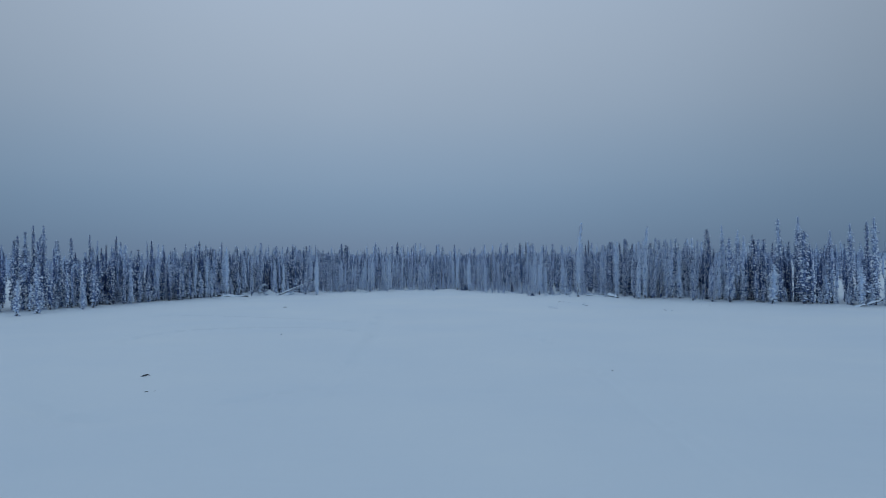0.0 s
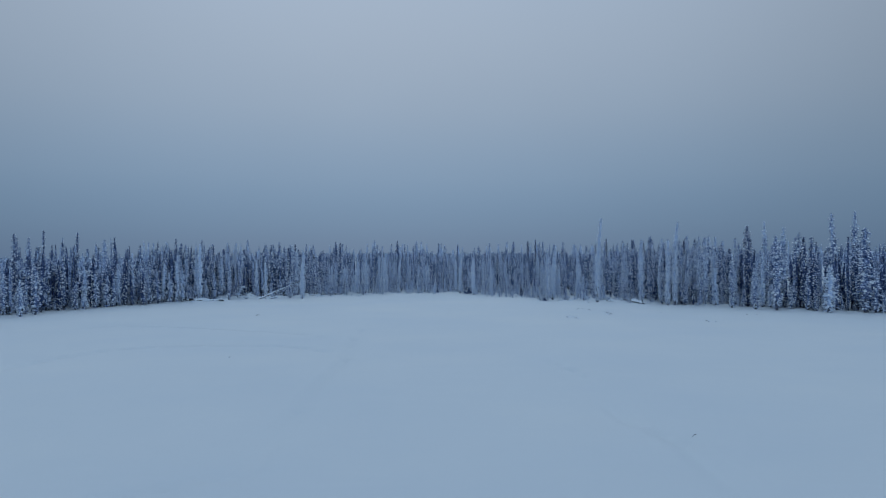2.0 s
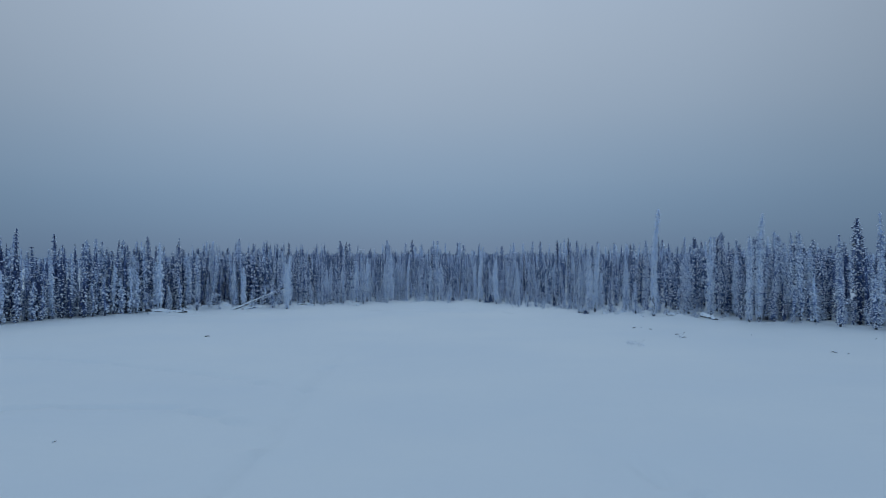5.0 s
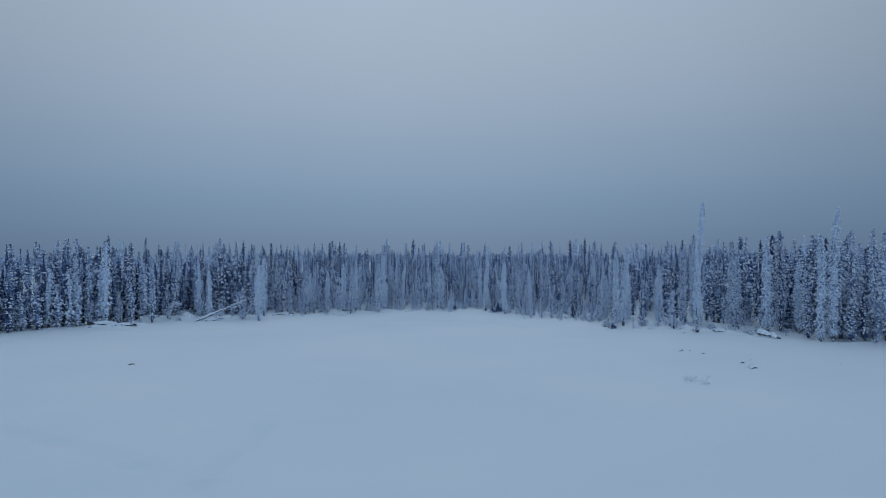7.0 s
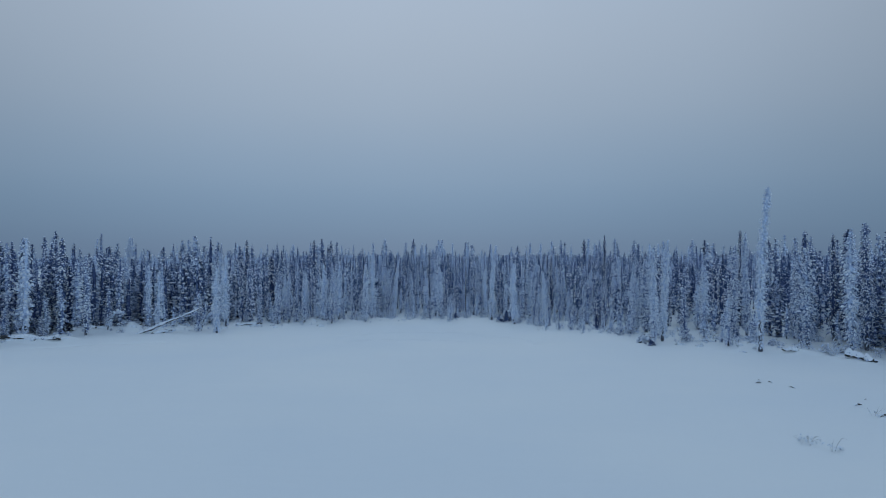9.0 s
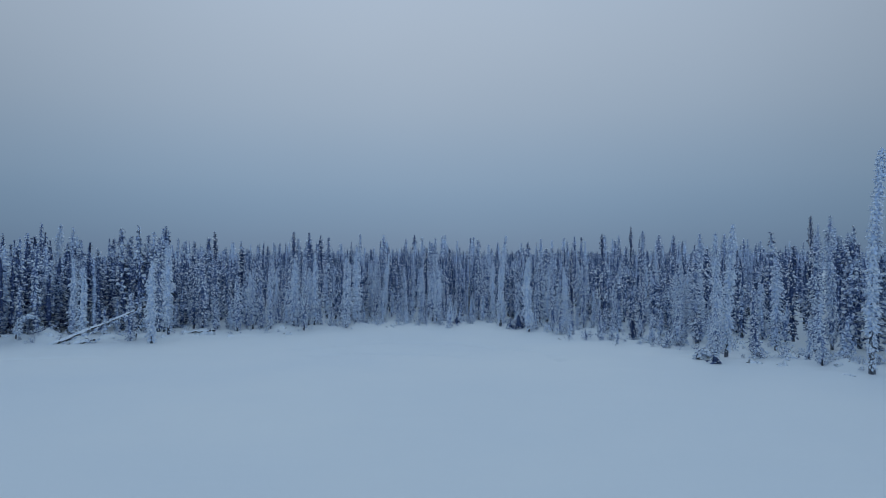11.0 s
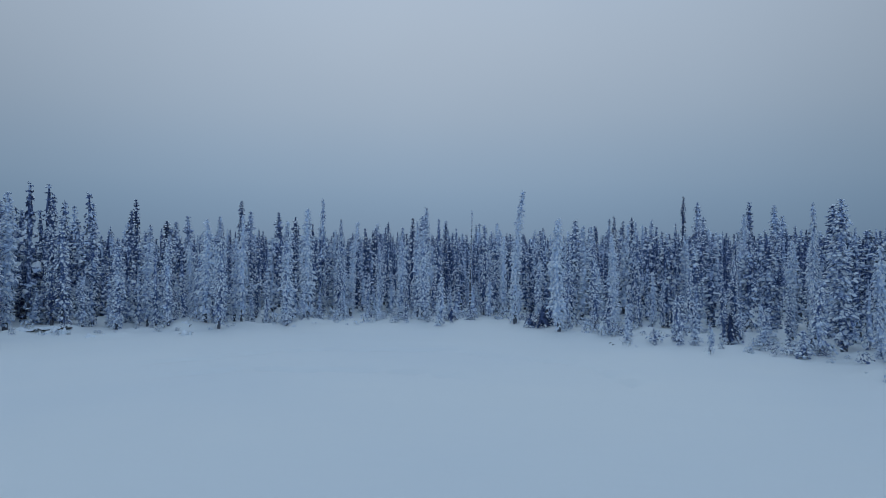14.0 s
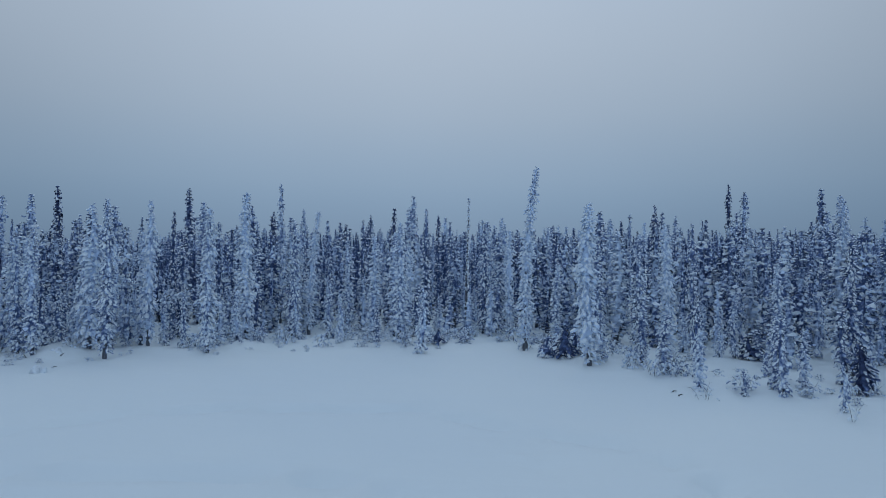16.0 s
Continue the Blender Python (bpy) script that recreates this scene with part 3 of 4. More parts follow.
for _ in range(24000):
    x = rng.uniform(-112, 108) if _ % 5 < 2 else rng.uniform(-62, 56)
    brink = edge(x)
    into = 0.8 + (max(235 - brink, 62) - 0.8) * rng.random() ** (1.9 if abs(x) < 58 else 3.2)
    y = brink + into
    if (8 < x < 31 and into < 9 and rng.random() < 0.85) or (-16 < x < 8 and into < 6.5 and rng.random() < 0.85):
        continue
    if -41 < x < -25 and into < 3.5 and rng.random() < 0.85:
        continue
    if (-39 < x < -30 and y < 147.5) or (20 < x < 36 and y < 152 and rng.random() < 0.75):
        continue
    if abs(x) > 0.78 * y + 6 or not free(x, y, 0.9 if into < 25 else 1.3):
        continue
    if len(fill) >= 1650:
        break
    cells.setdefault((int(x // 2), int(y // 2)), []).append((x, y))
    away = math.hypot(x - 2, y - 120)
    if abs(x - 2) < 0.8 * (y - 120) + 3:
        h = 4.7 + away * rng.triangular(0.014, 0.054, 0.042)
    else:
        h = rng.gauss(8.6, 1.1) + (rng.uniform(0.8, 2.2) if rng.random() < 0.10 else 0)
    h = min(h, 13.5)
    if into < 3 or (into < 7 and 8 < x < 27):
        h *= rng.uniform(0.25, 0.7)
    elif into < 16 and rng.random() < 0.3:
        h *= rng.uniform(0.3, 0.65)
    glade = 2 - 0.517 * (y - 120)
    if y > 158 and -0.40 * y - 2 < x < glade + 1.5 and rng.random() < 0.88:
        h = min(h, rng.uniform(4.8, 7.6))
    if y <= 166 and abs(x - glade) < 1.0:
        h = rng.uniform(2.0, 3.2)
    fill.append((min(into + 0.25 * max(0.0, math.hypot(x, y - 118) - 35), 0.6 * math.hypot(x, y - 118) - 12), x, y, max(2.0, h), rng.uniform(0.36, 0.54) * (0.35 + 0.65 * min(1.0, h / 6)) * (1 + 0.4 * fold((abs(x) - 24) / 10))))
fill.sort()
NEAR = 158
for _, x, y, h, r in fill[:NEAR]:
    plant(rng.choice("NNND" if x > 26 else "NNND" if x < -24 else "PPN") if h > 4 else "S", x, y, h, r, rng.uniform(0, 360))


def woods(name, label, rows, masters):
    """Many simpler spruces in one mesh, for the depth of the forest; masters for the flanks and for the middle."""
    vs, fs, mi, at = [], [], [], 0
    for x, y, h, r, turn in rows:
        v, f, index, mh, mr = rng.choice(masters[0] if abs(x + 1) > 25 else masters[1])
        c, s = math.cos(turn), math.sin(turn)
        p = v * (r / mr, r / mr, h / mh)
        vs.append(np.stack([p[:, 0] * c - p[:, 1] * s + x, p[:, 0] * s + p[:, 1] * c + y, p[:, 2] + (ground_z(x, y) if y < 260 else upland(x, y) - 0.3)], 1))
        fs.append(f + at)
        mi.append(index)
        at += len(v)
    vs, fs, mi = np.concatenate(vs), np.concatenate(fs), np.concatenate(mi)
    me = bpy.data.meshes.new(name)
    me.vertices.add(len(vs))
    me.vertices.foreach_set("co", vs.astype(np.float32).ravel())
    me.loops.add(fs.size)
    me.loops.foreach_set("vertex_index", fs.astype(np.int32).ravel())
    me.polygons.add(len(fs))
    me.polygons.foreach_set("loop_start", np.arange(0, fs.size, 3, dtype=np.int32))
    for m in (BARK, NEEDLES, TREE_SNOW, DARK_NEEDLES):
        me.materials.append(m)
    me.polygons.foreach_set("material_index", mi.astype(np.int32))
    me.update(calc_edges=True)
    me.validate()
    return tagged(new(name, me), label, "forest", kind="stuff")


def simple_master(seed, h, r, laden, dark, **shape):
    sets = spruce_data(seed, h, r, laden, **shape)
    v, f, index = [], [], []
    for (pv, pf), m in zip(sets, (0, 3 if dark else 1, 2)):
        at = len(v)
        v += [tuple(p) for p in pv]
        for q in pf:
            for k in range(1, len(q) - 1):
                f.append((q[0] + at, q[k] + at, q[k + 1] + at))
                index.append(m)
    return np.array(v), np.array(f), np.array(index), h, r


# mostly dark needles, little snow: shade between the trees deepened by colour
SIMPLE = [simple_master(k, (6.0, 8.0, 10.0)[k % 3], 0.5, (0.14, 0.28, 0.50, 0.92)[k % 4], k % 4 < 3, bare=0.0, coarse=3.0) for k in range(12)]
COARSE = [simple_master(20 + k, 9.0, 0.55, rng.uniform(0.04, 0.36), k % 5 > 0, bare=0.05, coarse=3.6, detail=1) for k in range(9)]
CLOSER = [simple_master(80 + k, (6.0, 8.0, 10.0)[k % 3], 0.5, (0.14, 0.28, 0.50, 0.92)[k % 4], k % 4 < 3, bare=0.0, coarse=2.5) for k in range(12)]
MIDDLE, DETAIL = 140, 400
woods("outer_forest", "slender snowy spruces crowding behind the first trees",
      [(x, y, h, r * 1.2, rng.uniform(0, 6.28)) for _, x, y, h, r in fill[NEAR:NEAR + MIDDLE]], ([m for k, m in enumerate(CLOSER) if 0 < k % 4 < 3], CLOSER))
woods("spruce_forest", "dense forest of slender snowy spruces behind the clearing",
      [(x, y, h, r * 1.2, rng.uniform(0, 6.28)) for _, x, y, h, r in fill[NEAR + MIDDLE:NEAR + DETAIL]], ([m for k, m in enumerate(SIMPLE) if 0 < k % 4 < 3], SIMPLE))
woods("inner_forest", "dim inner forest of slender snowy spruces", [(x, y, h, r * 1.2, rng.uniform(0, 6.28)) for _, x, y, h, r in fill[NEAR + DETAIL:]], (COARSE, COARSE))
flank = []
while len(flank) < 140:
    x = rng.choice((-1, 1)) * rng.uniform(46, 82)
    flank.append((x, edge(x) + rng.uniform(1.5, 16), rng.uniform(6.0, 9.4), rng.uniform(0.5, 0.75), rng.uniform(0, 6.28)))
while len(flank) < 270:
    x = rng.uniform(-64, -36)
    flank.append((x, edge(x) + rng.uniform(3, 34), rng.uniform(4.5, 7.6), rng.uniform(0.5, 0.75), rng.uniform(0, 6.28)))
woods("flank_forest", "dense snowy spruces along both sides of the clearing", flank, (COARSE, COARSE))
LITTLE = [simple_master(60 + k, 2.6, 0.55, 0.72 + 0.04 * k, False, bare=0.0, coarse=2.2, detail=1) for k in range(6)]
low = []
while len(low) < 340:
    x = rng.uniform(-78, 74) if len(low) < 230 else rng.uniform(-64, -18)
    low.append((x, edge(x) + (rng.uniform(9, 24) if 4 < x < 36 else rng.uniform(2.5, 20)), rng.uniform(1.6, 3.6), rng.uniform(0.45, 0.7), rng.uniform(0, 6.28)))
woods("undergrowth", "low snowy spruces crowded between the trunks", low, (LITTLE, LITTLE))
distant = []
while len(distant) < 1200:
    y = 215 + 190 * rng.random()
    x = rng.uniform(-0.80, 0.72) * y
    if y < edge(x) + 60:
        continue
    low_side = fold((x / y + 0.38) / -0.08) * (1 - fold((x / y + 0.62) / -0.08))
    rise = (rng.uniform(0.010, 0.023) if rng.random() < 0.2 else rng.triangular(0.0, 0.014, 0.006)) * (1 - 0.9 * low_side)
    distant.append((x, y, max(4.0, 7.4 + rise * math.hypot(x, y) - 0.8 * low_side - upland(x, y)), rng.uniform(0.8, 1.2), rng.uniform(0, 6.28)))
FARTHER = [simple_master(40 + k, 10.0, 0.8, 0.35, k % 2 > 0, coarse=5.6, detail=1, full=0.2) for k in range(6)]
woods("distant_forest", "distant snowy spruce forest behind the clearing", distant, (FARTHER, FARTHER))
rim = []
for _ in range(900):
    y = rng.uniform(392, 445)
    x = rng.uniform(-0.34, 0.72) * y
    rim.append((x, y, rng.uniform(4.4, 6.2), rng.uniform(0.9, 1.3), rng.uniform(0, 6.28)))
for _ in range(900):
    y = rng.uniform(520, 760)
    x = rng.uniform(-0.86, -0.28) * y
    rim.append((x, y, rng.uniform(8.2, 9.4), rng.uniform(1.2, 1.8), rng.uniform(0, 6.28)))
FARTHEST = [simple_master(50 + k, 7.0, 0.9, 0.2, k % 2 > 0, coarse=9.0, detail=1, full=0.4) for k in range(4)]
woods("horizon_forest", "dim snowy forest along the horizon", rim, (FARTHEST, FARTHEST))


# ---- fallen wood, stumps and brush ----
def tube(points, radii, sides=7, seed=0, rough=0.12):
    """A closed tube along points, its rings a little uneven."""
    rng_t = random.Random(seed)
    vs, fs = [], []
    for i, (p, r) in enumerate(zip(points, radii)):
        p = Vector(p)
        way = (Vector(points[min(i + 1, len(points) - 1)]) - Vector(points[max(i - 1, 0)])).normalized()
        a = way.cross(Vector((0, 0, 1)) if abs(way.z) < 0.9 else Vector((1, 0, 0))).normalized()
        b = a.cross(way)
        vs += [p + (a * math.cos(6.283 * k / sides) + b * math.sin(6.283 * k / sides)) * r * rng_t.uniform(1 - rough, 1 + rough) for k in range(sides)]
    n = len(points)
    for i in range(n - 1):
        for k in range(sides):
            j, m = i * sides + k, i * sides + (k + 1) % sides
            fs.append((j, m, m + sides, j + sides))
    fs += [tuple(range(sides - 1, -1, -1)), tuple(range((n - 1) * sides, n * sides))]
    return vs, fs


def snow_ridge(points, radii, thick, seed=0):
    """A lumpy ridge of snow on the back of a log."""
    rng_s = random.Random(seed)
    vs, fs, sides = [], [], 7
    heap = [rng_s.choice((0.0, 0.3, 0.6, 1.0, 1.5, 2.2)) for _ in range(len(points) + 2)]
    for i, (p, r) in enumerate(zip(points, radii)):
        p = Vector(p)
        way = (Vector(points[min(i + 1, len(points) - 1)]) - Vector(points[max(i - 1, 0)])).normalized()
        a = way.cross(Vector((0, 0, 1))).normalized()
        end = 0.35 if i in (0, len(points) - 1) else 1.0
        lump = (heap[i] + 2 * heap[i + 1] + heap[i + 2]) / 4
        t, r = thick * lump * end, r * min(1.0, 0.6 + 0.5 * lump)
        p = p + a * rng_s.uniform(-0.25, 0.25) * r
        for k in range(sides):
            g = math.pi * k / (sides - 1)
            vs.append(p + a * (math.cos(g) * (r * 1.08 + t * 0.3)) + Vector((0, 0, math.sin(g) * (r * 0.9 + t))))
    for i in range(len(points) - 1):
        for k in range(sides - 1):
            j = i * sides + k
            fs.append((j, j + 1, j + sides + 1, j + sides))
    fs += [tuple(range(sides)), tuple(range(len(points) * sides - 1, (len(points) - 1) * sides - 1, -1))]
    return vs, fs


def way_points(a, b, n, sag=0.0, seed=0):
    rng_w = random.Random(seed)
    a, b = Vector(a), Vector(b)
    out = []
    for i in range(n):
        s = i / (n - 1)
        out.append(a.lerp(b, s) + Vector((rng_w.uniform(-0.07, 0.07), rng_w.uniform(-0.07, 0.07), rng_w.uniform(-0.05, 0.05) - sag * math.sin(math.pi * s))))
    return out


def fallen_log(a, b, r, thick, label, seed, twigs=0, rime=0):
    """A fallen trunk from a to b (heights over the snow), snow along its back, broken branch stubs."""
    base = Vector(a[:2] + (ground_z(*a[:2]) - 0.22,))
    root = tagged(new("fallen_log"), label, "log", "fallen logs at the forest edge")
    root.location = base
    pts = [p - Vector((base.x, base.y, 0)) for p in way_points(a, b, 15, 0.0, seed)]
    rad = [r * (1 - 0.45 * i / 14) * (1.35 if i == 0 else 1) for i in range(15)]
    part("trunk", mesh_from("trunk", *tube(pts, rad, 8, seed), [DEAD], smooth=True), root)
    part("snow_cap", mesh_from("snow_cap", *snow_ridge(pts[:-1] if thick > 0.1 else pts, rad, thick, seed), [TREE_SNOW], smooth=True), root, "thick rounded snow along the top")
    rng_l = random.Random(seed + 9)
    for _ in range(twigs):
        i = rng_l.randrange(1, 14)
        p = pts[i]
        d = Vector((rng_l.uniform(-1, 1), rng_l.uniform(-1, 1), rng_l.uniform(-0.2, 0.9))).normalized()
        part("branch_stub", mesh_from("branch_stub", *tube([p, p + d * r * 2.2, p + d * r * 4.5 + Vector((0, 0, -0.05))], [r * 0.3, r * 0.2, r * 0.08], 5, seed), [DEAD]), root)
    if rime:
        needles, snow = ([], []), ([], [])
        for _ in range(rime):
            u = rng_l.uniform(1, 13.99)
            p = pts[int(u)].lerp(pts[int(u) + 1], u % 1)
            g = rng_l.uniform(0, 6.283)
            out = Vector((math.cos(g), math.sin(g), 0))
            clump(rng_l, needles, snow, p + out * rng_l.uniform(0, 0.25) + Vector((0, 0, rng_l.uniform(-0.3, 0.2))), out, rng_l.uniform(0.05, 0.12), 0.8, rng_l.random() < 0.85)
        part("branches", mesh_from("branches", *needles, [NEEDLES]), root, "broken rimed branches", "stuff")
        part("snow", mesh_from("snow", *snow, [TREE_SNOW], smooth=True), root, "lumps of snow", "stuff")
    return root


fallen_log((-45.2, 130.6, 0.30), (-38.4, 129.6, 0.34), 0.19, 0.20, "fallen log half buried in snow beside a brush heap", 1, 4, 60)
fallen_log((-44.6, 129.8, 0.55), (-37.6, 130.4, 0.10), 0.16, 0.16, "thin fallen log lying across a brush heap, snow-capped", 2, 3, 60)
fallen_log((-41.6, 136.4, 0.30), (-38.6, 139.4, 0.20), 0.17, 0.18, "long snow-capped log lying along the forest edge", 3, 3, 60)
fallen_log((-38.4, 138.6, 0.00), (-36.4, 140.8, 0.70), 0.14, 0.13, "fallen log propped on another, snow on its back", 4, 2, 60)
fallen_log((-35.4, 136.7, -0.20), (-26.9, 139.1, 3.65), 0.13, 0.07, "long trunk leaning up out of the snow against trees", 5, 12, 220)
fallen_log((-33.6, 136.5, 0.02), (-31.4, 137.9, 0.50), 0.13, 0.13, "snapped thin trunk under the leaning one, snowy", 6, 4, 60)
fallen_log((-26.6, 143.6, 0.05), (-23.8, 144.6, 0.20), 0.11, 0.11, "short snow-capped log at the forest edge", 7, 2, 60)
fallen_log((17, 134.9, 0.02), (18.2, 134.3, -0.10), 0.12, 0.11, "broken log poking out of the snow bank", 11, 2, 60)
fallen_log((24.9, 129.2, 0.10), (27, 130.6, 0.25), 0.17, 0.12, "thick log with a dark cut end under snow", 12, 2, 60)
fallen_log((30.8, 122.5, 0.55), (32.3, 121.0, 0.12), 0.20, 0.20, "log under a thick rounded cap of snow", 13, 3, 60)
fallen_log((22.9, 126.9, 0.00), (24.6, 126.3, 0.10), 0.10, 0.08, "thin dark log half sunk in snow", 15, 2, 60)
fallen_log((-51.5, 126.2, 0.00), (-49.6, 131.6, 0.45), 0.13, 0.12, "straight snow-capped log pointing into the trees", 21, 2, 40)
fallen_log((17.2, 133.2, 0.20), (18.6, 134.2, 0.45), 0.16, 0.14, "short stout log end under a cap of snow", 22, 1, 30)
fallen_log((62.6, 100.4, 0.05), (66.4, 99.2, 1.20), 0.14, 0.11, "leaning fallen trunk with snow along its back", 16, 4, 60)
fallen_log((11.2, 146.6, 0.00), (13.1, 147.6, 0.35), 0.07, 0.06, "thin snowy deadfall among young spruces", 18, 4, 60)


# short log ends showing dark under thick pillows of snow
for k, (x, y, size, turn) in enumerate([(-27.3, 141.6, 1.1, 20), (-26.2, 145.6, 1.4, 5), (-24.8, 143.9, 1.2, 35), (-24.1, 144.3, 1.0, 160), (-21.5, 143.7, 1.2, 12), (-19.6, 148.8, 1.3, 25), (-18.8, 148.9, 0.8, 170),
                                        (-21.4, 151.2, 1.1, 8), (-16.9, 145.3, 0.5, 30), (-43.4, 129.5, 1.5, 12), (-41.6, 129.7, 1.3, 170), (-39.6, 130.1, 1.6, 10), (-40.2, 137.2, 1.3, 40), (-36.6, 139.2, 1.2, 165),
                                        (20.6, 131.6, 0.9, 150), (22.0, 130.4, 0.8, 20), (28.0, 126.0, 1.2, 165)]):
    c, d = math.cos(radians(turn)) * size / 2, math.sin(radians(turn)) * size / 2
    fallen_log((x - c, y - d, 0.12), (x + c, y + d, 0.22), 0.10, 0.18, "broken log end dark under a pillow of snow", 40 + k, 1)


def bowed_tree(foot, top, rise, seed):
    """A thin young trunk bowed over by its snow, hung with rimed twigs."""
    base = Vector((foot[0], foot[1], ground_z(*foot)))
    root = tagged(new("bowed_spruce"), "thin young spruce bowed over under its snow", "tree", "bowed young spruces")
    root.location = base
    tip = Vector(top) - Vector((foot[0], foot[1], 0))
    pts = [Vector((tip.x * u ** 1.5, tip.y * u ** 1.5, tip.z * u + rise * math.sin(math.pi * u) - 0.1 * (u == 0))) for u in [i / 8 for i in range(9)]]
    part("trunk", mesh_from("trunk", *tube(pts, [0.06 - 0.005 * i for i in range(9)], 6, seed), [BARK], smooth=True), root)
    rng_o = random.Random(seed)
    needles, snow = ([], []), ([], [])
    for i in range(150):
        u = rng_o.uniform(0.12, 1.0)
        p = pts[int(u * 7.99)].lerp(pts[min(8, int(u * 7.99) + 1)], (u * 7.99) % 1)
        a = rng_o.uniform(0, 6.283)
        out = Vector((math.cos(a), math.sin(a), 0))
        clump(rng_o, needles, snow, p + out * rng_o.uniform(0, 0.22) + Vector((0, 0, rng_o.uniform(-0.28, 0.05))), out, rng_o.uniform(0.06, 0.13), 0.6, rng_o.random() < 0.95)
    part("crown", mesh_from("crown", *needles, [WHITE_NEEDLES]), root, "", "stuff")
    part("snow", mesh_from("snow", *snow, [TREE_SNOW], smooth=True), root, "snow hanging along the bowed trunk", "stuff")
    return root


bowed_tree((-19.0, 155.2), (-16.2, 157.2, 3.0), 0.5, 71)
bowed_tree((-29.2, 140.2), (-26.6, 140.6, 2.3), 1.0, 72)
bowed_tree((-38.8, 138.2), (-37.2, 138.6, 2.0), 0.9, 73)
bowed_tree((17.2, 140.6), (18.9, 141.3, 0.3), 0.7, 74)
bowed_tree((17.2, 133.5), (18.3, 133.0, 0.5), 0.5, 75)


def stick(x, y, size, turn, seed):
    """A dark piece of wood poking out of the field, with snow banked on one end."""
    root = tagged(new("stick"), "dark broken stick poking out of the snow field", "stick", "sticks in the snow field")
    root.matrix_basis = pose(x, y, ground_z(x, y), 0, 0, turn)
    pts = [(-0.55 * size, 0, -0.06), (-0.2 * size, 0.05 * size, 0.06 * size + 0.02), (0.2 * size, 0.0, 0.12 * size + 0.02), (0.5 * size, -0.06 * size, 0.05)]
    part("wood", mesh_from("wood", *tube(pts, [0.06 * size, 0.09 * size, 0.07 * size, 0.03 * size], 6, seed, 0.3), [DEAD]), root)
    part("snow_cap", mesh_from("snow_cap", *snow_ridge(pts[:2] + [(0.02 * size, 0.02, 0.08 * size + 0.02)], [0.07 * size] * 3, 0.03, seed), [TREE_SNOW], smooth=True), root)
    return root


for k, (x, y, size, turn) in enumerate([(-19.2, 42.4, 0.85, 36), (-16.8, 37.2, 0.36, 8), (-16.4, 37.4, 0.22, 40), (-17.9, 31.0, 0.22, 80), (-24.8, 103.0, 0.8, 10), (-16.1, 65.3, 0.30, 40),
                                        (11.0, 43.0, 0.25, 10), (20.1, 113.0, 0.8, 70), (19.8, 112.4, 0.6, 5), (20.7, 112.6, 0.6, 120), (21.3, 110.9, 0.6, 160),
                                        (22.5, 106.0, 0.75, 15), (22.4, 103.5, 0.9, 10), (31.6, 93.7, 0.8, 170), (32.3, 93.0, 0.5, 30), (30.0, 105.9, 0.5, 60), (23.8, 107.6, 0.35, 20),
                                        (40.3, 102.6, 0.5, 20), (40.9, 101.2, 0.4, 0), (-17.2, 146.6, 0.35, 20), (8.4, 145.0, 0.4, 15), (-17.6, 145.9, 0.4, 10), (8.5, 144.4, 0.35, 40)]):
    stick(x, y, size * 0.7, turn, k)


def twig_mesh(seed, n, high, spread, thick, sides=4):
    rng_b = random.Random(seed)
    vs, fs = [], []
    for _ in range(n):
        a = rng_b.uniform(0, 6.283)
        foot = Vector((math.cos(a), math.sin(a), 0)) * spread * rng_b.uniform(0, 0.35)
        d = Vector((math.cos(a), math.sin(a), 0)) * spread * rng_b.uniform(0.4, 1.0)
        h = high * rng_b.uniform(0.55, 1.0)
        v, f = tube([foot + Vector((0, 0, -0.1)), foot + d * 0.35 + Vector((0, 0, h * 0.6)), foot + d * 0.75 + Vector((0, 0, h)), foot + d * 1.1 + Vector((0, 0, h * 0.92))],
                    [thick, thick * 0.8, thick * 0.6, thick * 0.25], sides, seed)
        f = [tuple(i + len(vs) for i in q) for q in f]
        vs, fs = vs + v, fs + f
    return vs, fs


def clump_mesh(seed, n, high, spread, big=1.0):
    """Snow caught in a bush: many small drooping lumps at all heights."""
    rng_c = random.Random(seed)
    needles, snow = ([], []), ([], [])
    for _ in range(n):
        a = rng_c.uniform(0, 6.283)
        out = Vector((math.cos(a), math.sin(a), 0))
        z = high * rng_c.random()
        at = out * spread * rng_c.random() ** 0.6 * (1.05 - 0.6 * z / high) + Vector((0, 0, z + 0.05))
        clump(rng_c, needles, snow, at, out, rng_c.uniform(0.04, 0.10) * big, rng_c.uniform(0.1, 0.8), rng_c.random() < 0.92)
    return needles, snow


BUSHES = []
EXTRA = [(-20.2, 150.2), (-19.4, 150.5), (-18.6, 149.8), (-18.0, 150.1), (-21.2, 149.9), (-12.4, 154.6), (-11.4, 155.0), (-42.9, 130.6), (-41.4, 130.9), (-39.9, 131.0), (-38.9, 131.3), (-37.4, 139.6), (-38.9, 139.9), (-31.4, 141.2), (-26.4, 144.3), (-24.4, 144.9),
         (25.4, 130.2), (26.6, 130.9), (32.2, 123.3), (34.0, 123.8), (18.4, 135.2)]


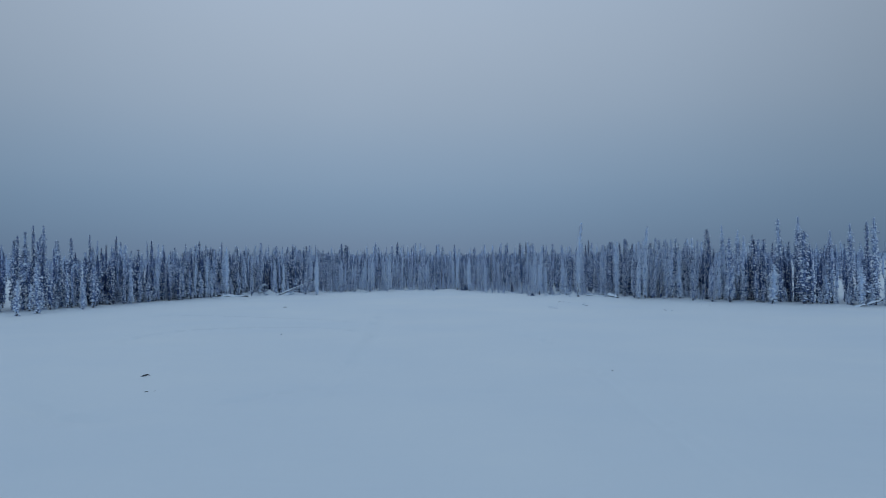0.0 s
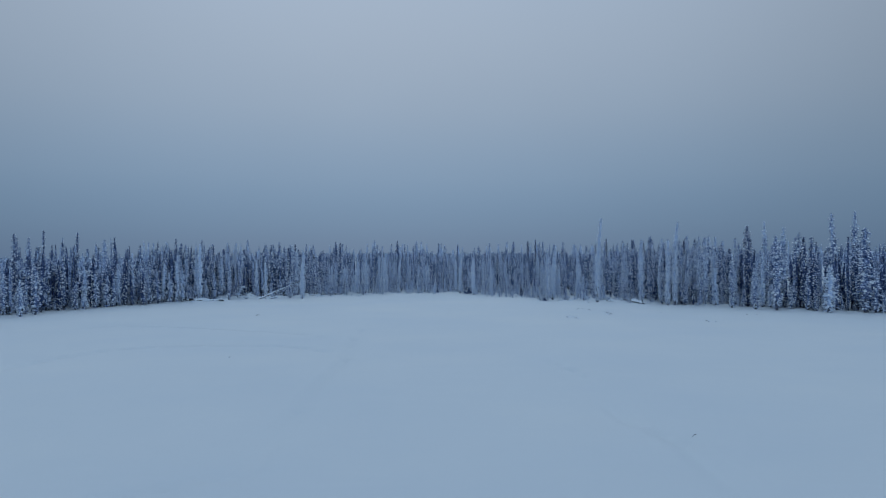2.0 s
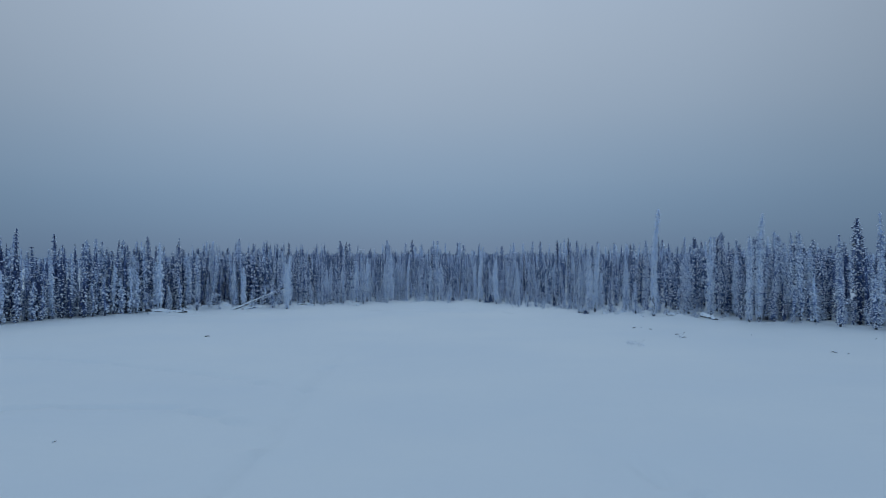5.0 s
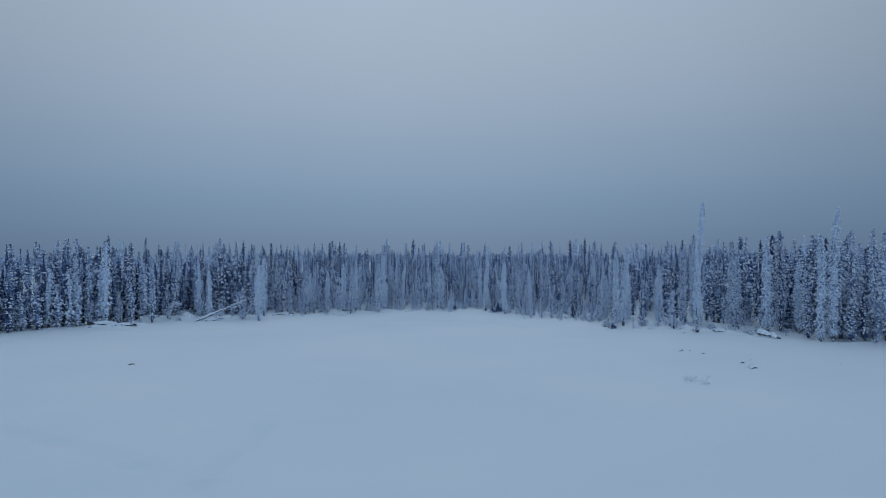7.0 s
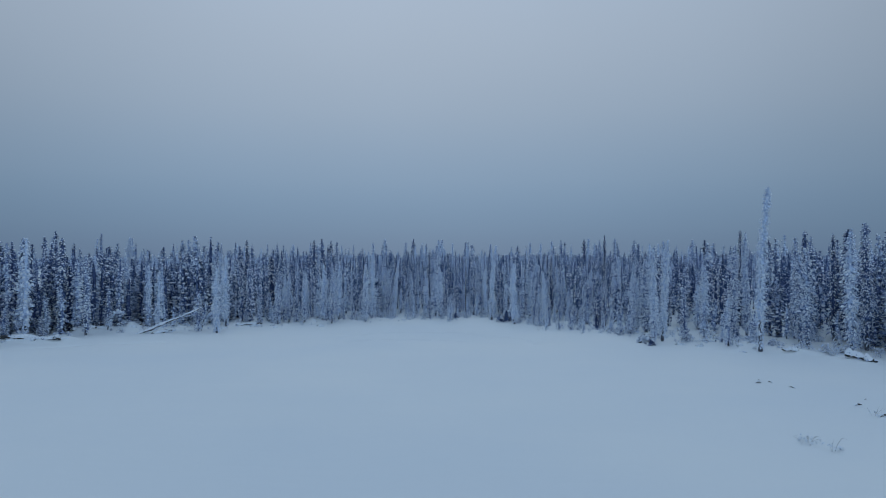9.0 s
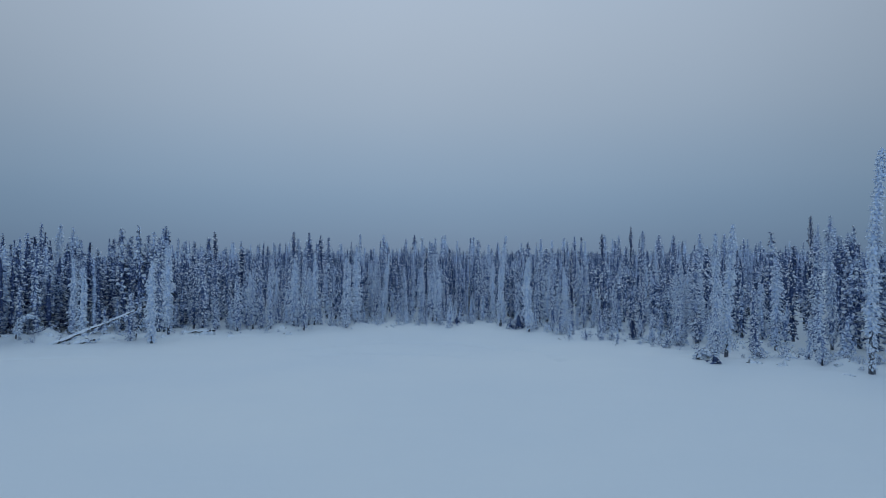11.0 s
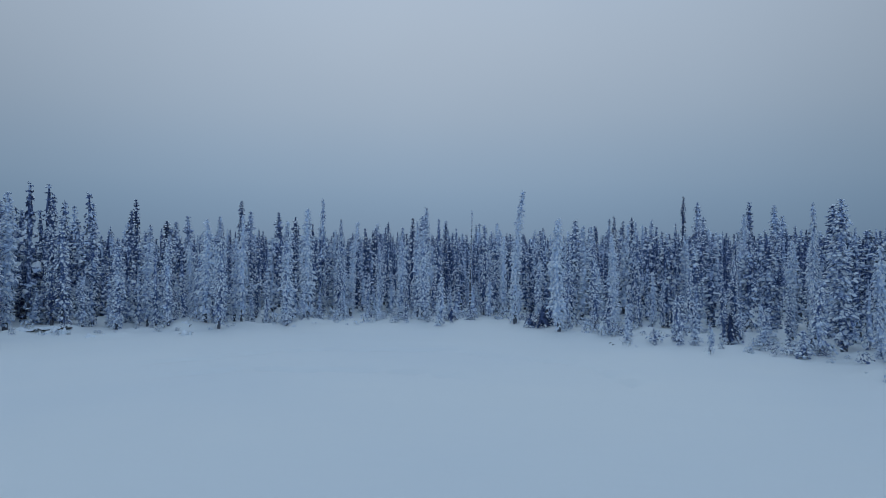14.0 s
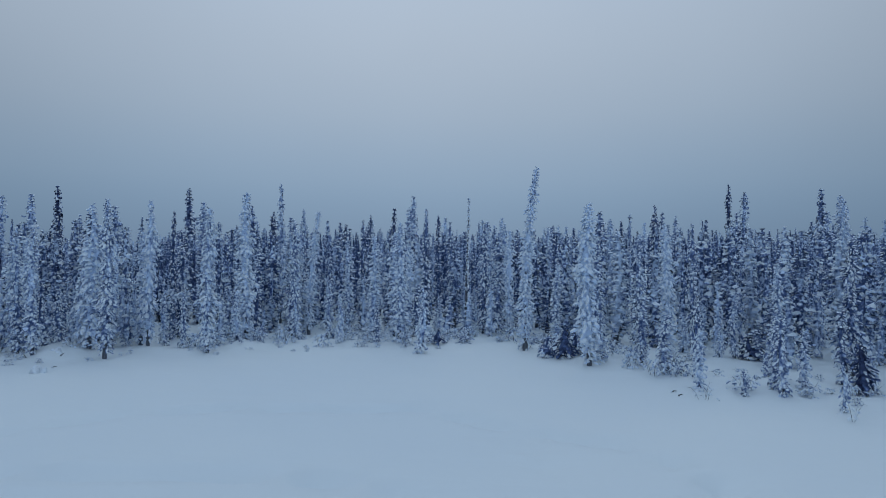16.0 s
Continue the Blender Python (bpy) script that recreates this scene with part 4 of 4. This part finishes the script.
def bush(x, y, size, turn, k):
    at = pose(x, y, ground_z(x, y) - 0.03, 0, 0, turn) @ Matrix.Diagonal((size, size, size * (0.8 + 0.05 * (k % 7)), 1))
    if k < 7:
        ob = tagged(new("bush"), "low bush smothered in snow at the forest edge", "bush", "snowy bushes at the forest edge")
        needles, snow = clump_mesh(300 + k, 34, 1.0, 0.75, 1.5)
        part("twig_mass", mesh_from("twig_mass", *twig_mesh(330 + k, 5, 1.15, 0.8, 0.012, 3), [BARK]), ob, "thin frosted stems", "stuff")
        part("foliage", mesh_from("foliage", *needles, [WHITE_NEEDLES if k % 2 else NEEDLES]), ob, "", "stuff")
        part("snow", mesh_from("snow", *snow, [TREE_SNOW], smooth=True), ob, "lumps of snow", "stuff")
        ob.matrix_basis = at
        BUSHES.append(ob)
        return ob
    m = BUSHES[k % 7]
    return copy_thing(m, at @ Matrix.Diagonal((1 / m.scale.x, 1 / m.scale.y, 1 / m.scale.z, 1)))


rng_e = random.Random(17)
made = 0
while made < 160:
    x = rng_e.uniform(-46, 48) if made % 3 else rng_e.uniform(-14, 30)
    if made >= 20 and EXTRA:
        bush(*EXTRA.pop(), 0.55, 40 * made, made)
        made += 1
        continue
    front = made % 4 == 1
    y = edge(x) + (rng_e.uniform(-2.6 if -42 < x < -8 else -1.0, 1.0) if front else rng_e.uniform(-0.4, 8.5))
    bush(x, y, rng_e.uniform(0.16, 0.42) if front else rng_e.uniform(0.3, 0.8), rng_e.uniform(0, 360), made)
    made += 1

for k in range(40):
    x = rng_e.uniform(-44, -8)
    bush(x, edge(x) - rng_e.uniform(0.2, 2.4), rng_e.uniform(0.14, 0.34), rng_e.uniform(0, 360), made + k)

for k in range(96):
    x = rng_e.uniform(7, 24) if k % 2 else rng_e.uniform(-13, 5)
    bush(x, edge(x) + rng_e.uniform(0.3, 8.0), rng_e.uniform(0.22, 0.6), rng_e.uniform(0, 360), made + 46 + k)

for k in range(84):
    x = rng_e.uniform(20, 35) if k % 2 else rng_e.uniform(-15, 9)
    bush(x, edge(x) + (rng_e.uniform(0.5, 15) if k % 2 else rng_e.uniform(0.0, 4.5)), rng_e.uniform(0.35, 0.9), rng_e.uniform(0, 360), made + 142 + k)

# the dark bush under the big edge spruce, and the thin shrubs standing in the field
for x, y, h, r in [(5.1, 152.2, 1.5, 0.62), (4.4, 152.6, 1.1, 0.5), (5.7, 152.8, 1.3, 0.5), (17.7, 131.3, 0.7, 0.55), (-1.5, 156.3, 0.9, 0.5), (15.2, 145.3, 1.9, 0.5), (14.6, 153.4, 1.5, 0.6), (14.0, 153.0, 1.2, 0.5)]:
    plant("W", x, y, h, r)


def thin_shrub(x, y, high, spread, turn, seed):
    root = tagged(new("shrub"), "thin leafless shrub dusted with snow in the field", "shrub", "thin shrubs in the field")
    root.matrix_basis = pose(x, y, ground_z(x, y), 0, 0, turn)
    part("twig_mass", mesh_from("twig_mass", *twig_mesh(seed, 4, high, spread, 0.005), [BARK]), root, "thin grey-brown stems", "stuff")
    needles, snow = clump_mesh(seed, 14, high * 0.6, spread * 0.8)
    part("snow", mesh_from("snow", *snow, [TREE_SNOW], smooth=True), root, "little lumps of snow", "stuff")
    return root


for k, (x, y, high, spread) in enumerate([(16.5, 97.0, 0.6, 0.6), (15.9, 97.9, 0.4, 0.6), (16.2, 98.3, 0.45, 0.5), (22.0, 103.6, 0.5, 0.5), (9.2, 143.9, 0.6, 0.5), (12.9, 141.3, 0.7, 0.5)]):
    thin_shrub(x, y, high, spread, 40 * k, 600 + k)
